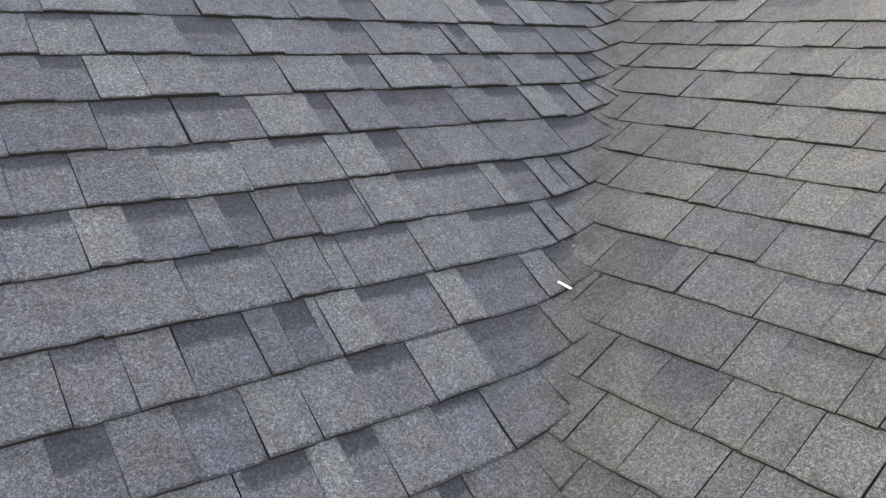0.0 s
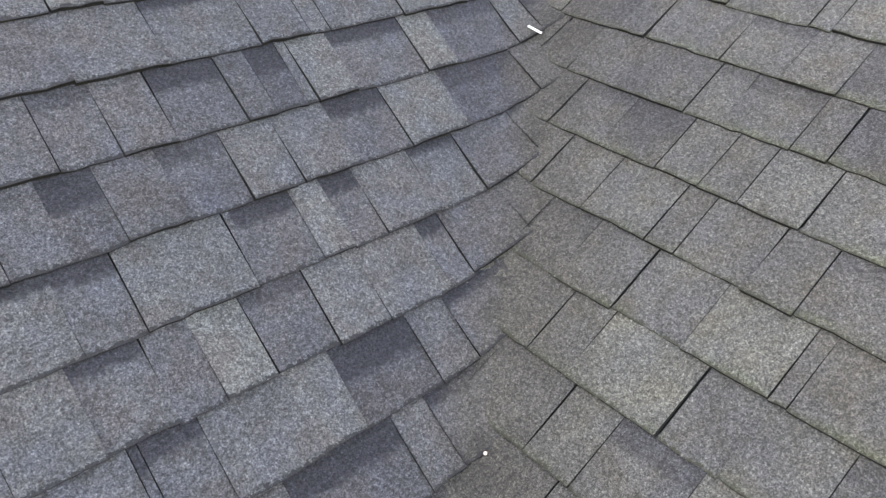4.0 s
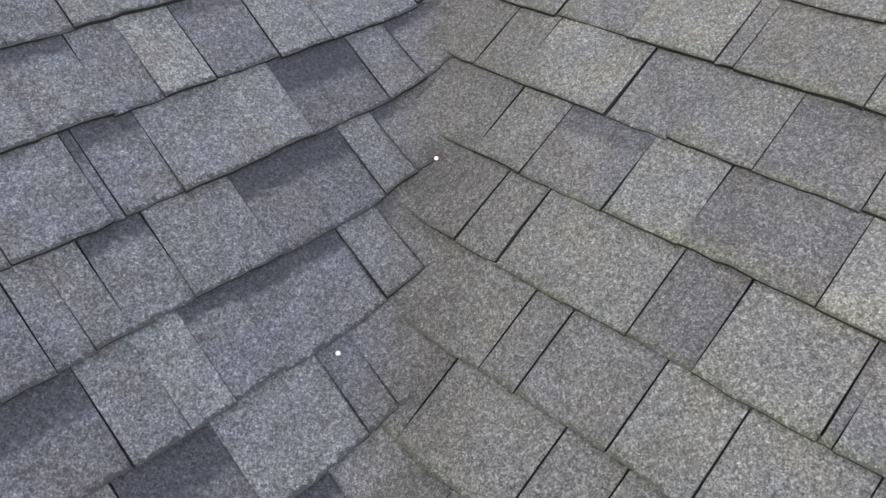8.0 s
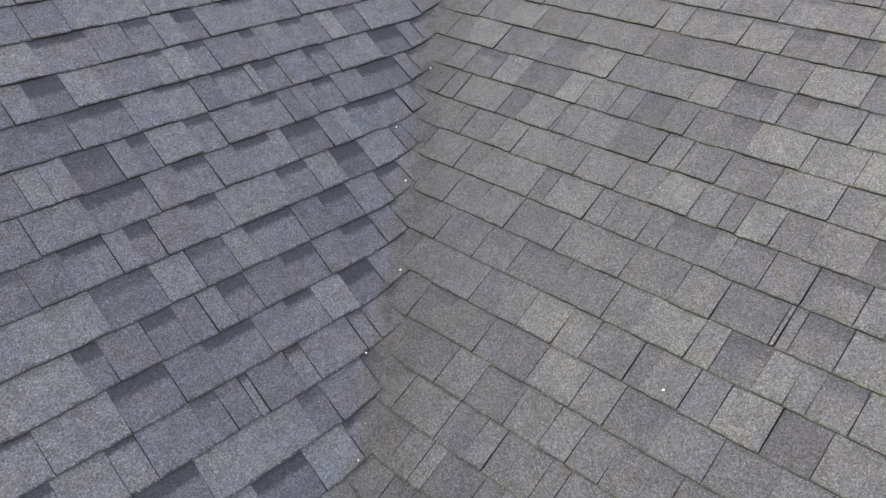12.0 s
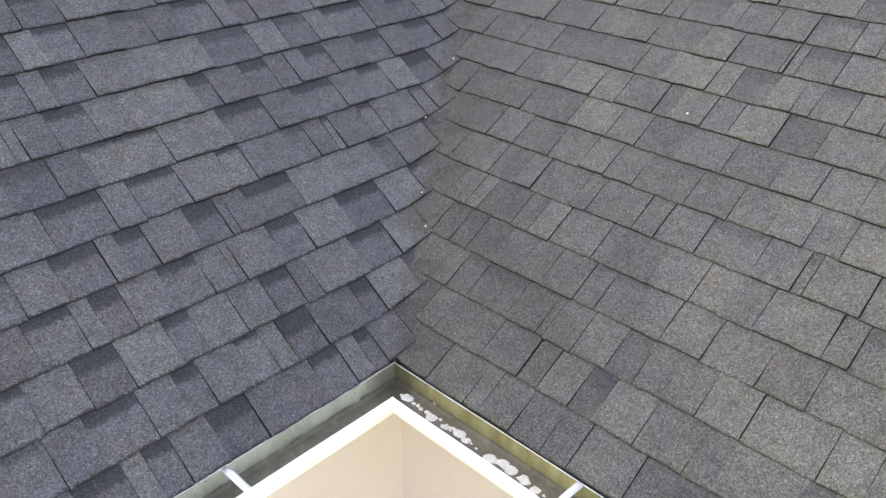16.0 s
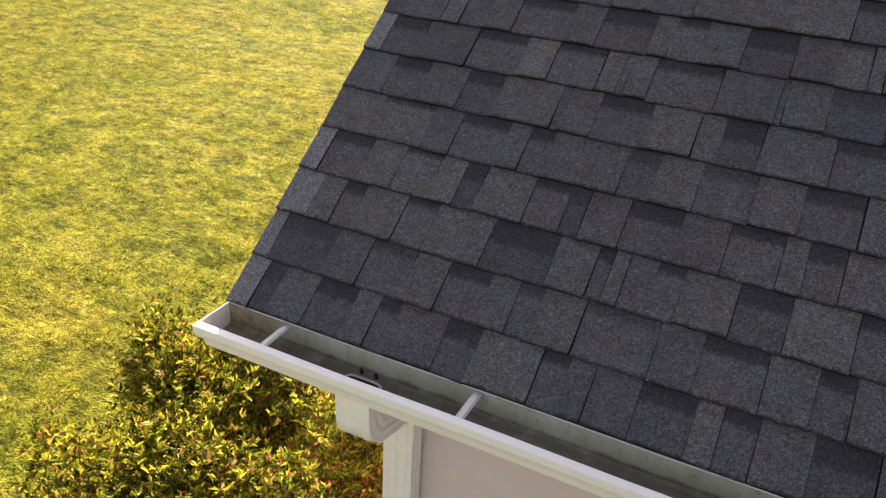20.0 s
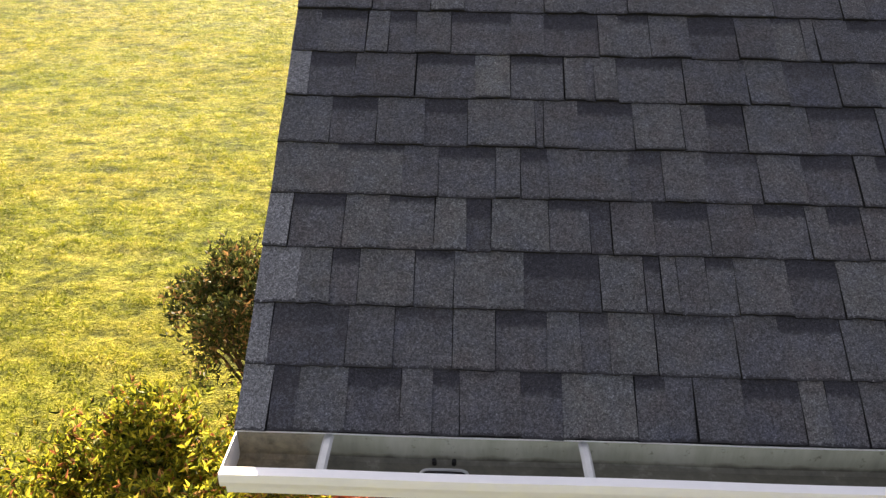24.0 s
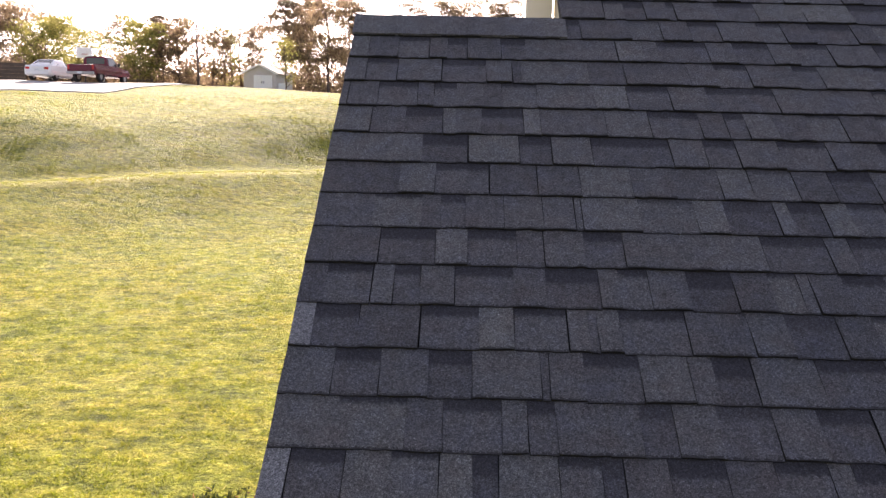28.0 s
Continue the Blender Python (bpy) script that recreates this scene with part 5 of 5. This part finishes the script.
course(False, 15, "ETDTDTDTPTDTDTDTDDTKPLTDTK", -2.005, -1.928, -1.819, -1.704, -1.638, -1.564, -1.441, -1.349, -1.017, -0.917, -0.862, -0.681, -0.582, -0.452, -0.360, -0.232, -0.063, 1.261, 1.348, 1.452, 1.565, 1.652, 1.669, 1.782, 1.915, 2.068, 2.284)
course(False, 16, "KTDTDLPDPKT", 1.302, 1.404, 1.498, 1.629, 1.690, 1.757, 1.781, 1.872, 2.051, 2.135, 2.324, 2.405)
course(False, 17, "TDTDDTDT", 1.389, 1.552, 1.733, 1.843, 1.891, 2.076, 2.261, 2.462, 2.527)
course(False, 18, "PDPDTDLPDPDT", 1.406, 1.498, 1.623, 1.680, 1.755, 1.867, 1.998, 2.012, 2.129, 2.389, 2.443, 2.550, 2.629)
course(False, 19, "TDPDPDTTT", 1.439, 1.594, 1.771, 1.865, 2.000, 2.120, 2.211, 2.313, 2.479, 2.741)
course(True, 0, "", 0.132, 0.334, 0.553, 0.638)
course(True, 1, "", 0.043, 0.230, 0.440, 0.546, 0.750, 0.963)
course(True, 2, "", 0.060, 0.335, 0.358, 0.571, 0.843, 1.148)
course(True, 3, "", -0.056, 0.156, 0.246, 0.442, 0.656, 0.928, 1.214)
course(True, 4, "", -0.390, -0.176, 0.026, 0.096, 0.335, 0.533, 0.745, 1.026, 1.091)
course(True, 5, "", -0.368, -0.072, 0.162, 0.223, 0.390, 0.595, 0.877)
course(True, 6, "", -0.301, -0.028, 0.195, 0.482, 0.737, 0.941)
course(True, 7, "", -0.419, -0.179, -0.047, 0.111, 0.370, 0.676, 0.920)
course(True, 8, "", -0.550, -0.272, -0.183, 0.052, 0.252, 0.466, 0.734)
course(True, 9, "", -0.739, -0.479, -0.331, -0.150, 0.147, 0.389, 0.595, 0.653)
course(True, 10, "", -0.869, -0.593, -0.292, -0.091, 0.189, 0.488, 0.503, 0.539, 0.661)
course(True, 11, "", -0.977, -0.701, -0.594, -0.382, -0.142, 0.058, 0.261, 0.382)
course(True, 12, "", -0.939, -0.734, -0.623, -0.348, -0.050, 0.186, 0.243, 0.448)
course(True, 13, "", -1.099, -0.893, -0.703, -0.547, -0.529, -0.301, -0.038, 0.263, 0.451)
course(True, 14, "", -1.080, -0.810, -0.622, -0.388, -0.182, 0.032, 0.301, 0.463)
course(True, 15, "", -1.430, -1.204, -0.914, -0.782, -0.578, -0.290, -0.040, 0.160, 0.391)
course(True, 16, "", -1.346, -1.077, -0.922, -0.892, -0.706, -0.528, -0.260, 0.166)
course(True, 17, "", -1.529, -1.253, -1.057, -0.967, -0.612, -0.345, -0.120, 0.034, 0.244)
course(True, 18, "", -1.605, -1.468, -1.238, -1.159, -0.890)
course(True, 19, "", -1.667, -1.367, -1.289, -1.076)
course(True, 20, "", -1.802, -1.565, -1.382, -1.139)
course(True, 21, "", -1.882, -1.558, -1.277, -1.230, -1.080)
course(True, 22, "", -1.974, -1.718, -1.498, -1.382, -1.289)
course(True, 23, "", -2.099, -1.780, -1.547, -1.335)
course(True, 24, "", -2.241, -1.984, -1.712, -1.597, -1.459, -1.260)
course(True, 25, "", -2.298, -2.035, -1.806, -1.594, -1.304)


def courses(side):
    """The pieces of a roof: (kind, code, u0, u1, v0, v1, butt height)."""
    g = random.Random(21 if side else 4)
    out = []
    for n in range(int((SIDE_W if side else MAIN_V) / E)):
        v = n * E + (0.0057 if side else 0.0)
        over = 0.06 if side else g.uniform(0.10, 0.13)
        if side:
            start, end = wb(v + 0.5 * E) - over * math.hypot(1, CB / K), SIDE_END
        else:
            low = v < WING_V - 0.10
            start, end = (RAKE_X + RAKE_IN * v if low else STEP_X), ua(v + 0.5 * E) + over * math.hypot(1, CA * K)
        kinds, cuts = LAID[side].get(n, ("", ()))
        cuts = list(cuts)
        row = []                                    # (letter, u0, u1)
        tab = g.random() < 0.5

        def fill(u, stop, tab):
            while u < stop - 0.01:
                w = g.choice((0.085, 0.105, 0.125, 0.145, 0.165, 0.19)) * g.uniform(0.92, 1.08) if tab else g.choice((0.06, 0.085, 0.11, 0.135, 0.16, 0.18)) * g.uniform(0.92, 1.08)
                if g.random() < 0.05:
                    w = 0.03
                e = min(stop, u + w)
                if stop - e < 0.07:
                    e = stop
                q = g.random()
                row.append((("P" if q < 0.22 else "T") if tab else ("D" if q < 0.72 else "L" if q < 0.88 else "K"), u, e))
                u = e
                tab = (not tab) if g.random() < 0.93 else tab
        if not cuts:
            if not side:
                row.append(("E", start, start + g.choice((0.045, 0.06, 0.10))))
            fill(row[-1][2] if row else start, end, tab)
        else:
            if cuts[0] > start + 0.05:
                fill(start, cuts[0], tab)
            elif cuts[0] > start:
                cuts[0] = start
            for i, (c, d) in enumerate(zip(cuts, cuts[1:])):
                if kinds:
                    letter = kinds[i]
                else:
                    q = g.random()
                    letter = "T" if q < 0.50 else "P" if q < 0.62 else "L" if q < 0.82 else "D" if q < 0.96 else "K"
                c, d = max(c, start), min(d, end)
                if d - c < 0.006:
                    continue
                if d - c > 0.5:
                    fill(c, d, letter in "TP")
                else:
                    cut = (c + d) / 2 + g.uniform(-0.05, 0.05)
                    split = side and d - c > 0.19
                    row.append((letter, c, cut if split else d))
                    if split:
                        row.append(("L" if letter in "TP" else "T", cut, d))
            fill(row[-1][2] if row else start, end, row[-1][0] in "LDK" if row else tab)
        since, before = g.uniform(0, 0.9), ""
        for letter, u, e in row:
            joint = since > 0.85 or e - u < 0.05
            soft = letter in "TP" and before in "TP" or letter in "LDK" and before in "LDK"
            gap = g.uniform(0.0020, 0.0036) if joint else g.uniform(0.0012, 0.0028) if side else 0.0005 if soft else 0.0008 if g.random() < 0.5 else 0.0016
            kind = "edge" if letter == "E" else "tab" if letter in "TP" else "low"
            hb = {"edge": 0.0100, "tab": 0.0112, "low": 0.0066}[kind] * (0.78 if side else 1.0) + g.gauss(0, 0.0006)
            out.append((kind, CODE[letter], u + gap, e, v + g.gauss(0, 0.0013), v + E + 0.010, hb))
            since = 0.0 if joint else since + (e - u)
            before = letter
    return out


def lay(side, roof, tab_mat, low_mat, tab_rest, low_rest, stretch):
    place = on_side if side else on_front
    kx = CB / K if side else CA * K
    todo = courses(side)
    def off_valley(u, v):
        return ((u + v * kx) if side else (v * kx - u)) / math.hypot(1, kx)
    def near(q):
        kind, code, u0, u1, v0, v1, hb = q
        p = Vector(((u0 + u1) / 2, v0))
        return min((p - (Vector(a) + (Vector(b) - Vector(a)) * k / 12)).length for a, b in stretch for k in range(13))
    rank = {}
    for kinds in (("tab", "edge"), ("low",)):
        ordered = sorted((q for q in todo if q[0] in kinds), key=near)
        for q in ordered[:300]:
            rank[q] = True
    cache = {}
    rest = {"tab": ([], [], []), "low": ([], [], [])}
    for q in todo:
        kind, code, u0, u1, v0, v1, hb = q
        d = min(off_valley(u, v) for u in (u0, u1) for v in (v0, v1))
        bent = d < ROUND + 0.02
        nx, nv = (max(3, int((u1 - u0) / 0.025)), 3) if bent else (max(2, min(7, int((u1 - u0) / 0.022))), 1)
        mat = {"edge": M_EDGE, "tab": tab_mat, "low": low_mat}[kind]
        name = "shingle" if kind != "low" else "shingle_cutout"
        if q in rank:
            if bent:
                vv, ff, uu = piece(place, code, u0, u1, v0, v1, hb, 0.0012, nx, nv, int(u0 * 977 + v0 * 3571))
                raw(name, vv, ff, mat, roof, "", uu)
                continue
            w, hq = round(u1 - u0, 3), round(hb, 3)
            key = (kind, code, w, hq, int(abs(u0) * 1000) % 3)
            if key not in cache:
                loc = lambda u, v, h: Vector((u, v, h))
                vv, ff, uu = piece(loc, code, 0.0, u1 - u0, 0.0, v1 - v0, hq, 0.0012, nx, 1, int(w * 1000) * 31 + key[4])
                mesh = bpy.data.meshes.new(name)
                mesh.from_pydata([tuple(p) for p in vv], [], ff)
                layer = mesh.uv_layers.new(name="uv")
                layer.data.foreach_set("uv", np.array(uu, dtype=np.float32).ravel())
                mesh.materials.append(mat)
                cache[key] = mesh
            ob = new(name, cache[key])
            ob.parent = roof
            along, up, n = (Vector((0, -1, 0)), UP_B, N_B) if side else (Vector((1, 0, 0)), UP_A, N_A)
            m = Matrix((along, up, n)).transposed().to_4x4()
            m.translation = place(u0, v0, 0.0)
            ob.matrix_world = m
        else:
            vv, ff, uu = piece(place, code, u0, u1, v0, v1, hb, 0.0012, nx, nv, int(u0 * 977 + v0 * 3571))
            V, F, U = rest["low" if kind == "low" else "tab"]
            b = len(V)
            V += vv
            F += [tuple(i + b for i in f) for f in ff]
            U += uu
    for kind, (V, F, U) in rest.items():
        ob = raw("shingles" if kind == "tab" else "shingle_cutouts", V, F, tab_rest if kind == "tab" else low_rest, roof, "", U)
        ob["kind"] = "stuff"


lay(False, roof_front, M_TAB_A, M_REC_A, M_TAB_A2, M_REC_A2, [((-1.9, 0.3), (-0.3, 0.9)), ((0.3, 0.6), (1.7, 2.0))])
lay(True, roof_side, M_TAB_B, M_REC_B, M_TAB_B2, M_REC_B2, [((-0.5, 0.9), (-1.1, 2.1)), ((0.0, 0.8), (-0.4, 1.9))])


def ridge_caps(name_parent, a, b, up, n, back_n, seed):
    """Folded cap pieces along a ridge from a to b; up: the way up the front slope."""
    g = random.Random(seed)
    a, b = Vector(a), Vector(b)
    d = (b - a).normalized()
    length = (b - a).length
    back = Vector((up.x * -1, up.y * -1, up.z))
    k, s = 0, 0.0
    while s < length - 0.02:
        e = min(length, s + 0.142 * g.uniform(0.96, 1.04))
        hb, ht = 0.013 + g.gauss(0, 0.0005), 0.009
        prof = [(-0.128, 0.001), (-0.128, 1.0), (-0.03, 1.0), (-0.008, 1.15), (0.008, 1.15), (0.03, 1.0), (0.128, 1.0), (0.128, 0.001)]
        def at(t, h):
            def f(p):
                w = p[0]
                base = a + d * t
                down, nn = (up, n) if w < 0 else (back, back_n)
                mixn = (n + back_n).normalized() if abs(w) < 0.01 else nn
                return base - down * abs(w) + mixn * (h * p[1])
            return f
        bm = sweep(prof, [at(s, hb), at(e + 0.004, ht)], caps=False)
        uvl = bm.loops.layers.uv.new("uv")
        for f in bm.faces:
            for l in f.loops:
                l[uvl].uv = (0.0, 0.4)
        part("ridge_cap", bm, M_CAP, name_parent, "folded ridge cap shingle")
        s = e


ridge_caps(roof_front, (RAKE_X + RAKE_IN * WING_V - 0.004, WR_Y, WR_Z + 0.006), (STEP_X + 0.01, WR_Y, WR_Z + 0.006), UP_A, N_A, Vector((0, SA, CA)), 5)
ridge_caps(roof_front, (STEP_X, RIDGE_Y, RIDGE_Z + 0.006), (6.2, RIDGE_Y, RIDGE_Z + 0.006), UP_A, N_A, Vector((0, SA, CA)), 6)
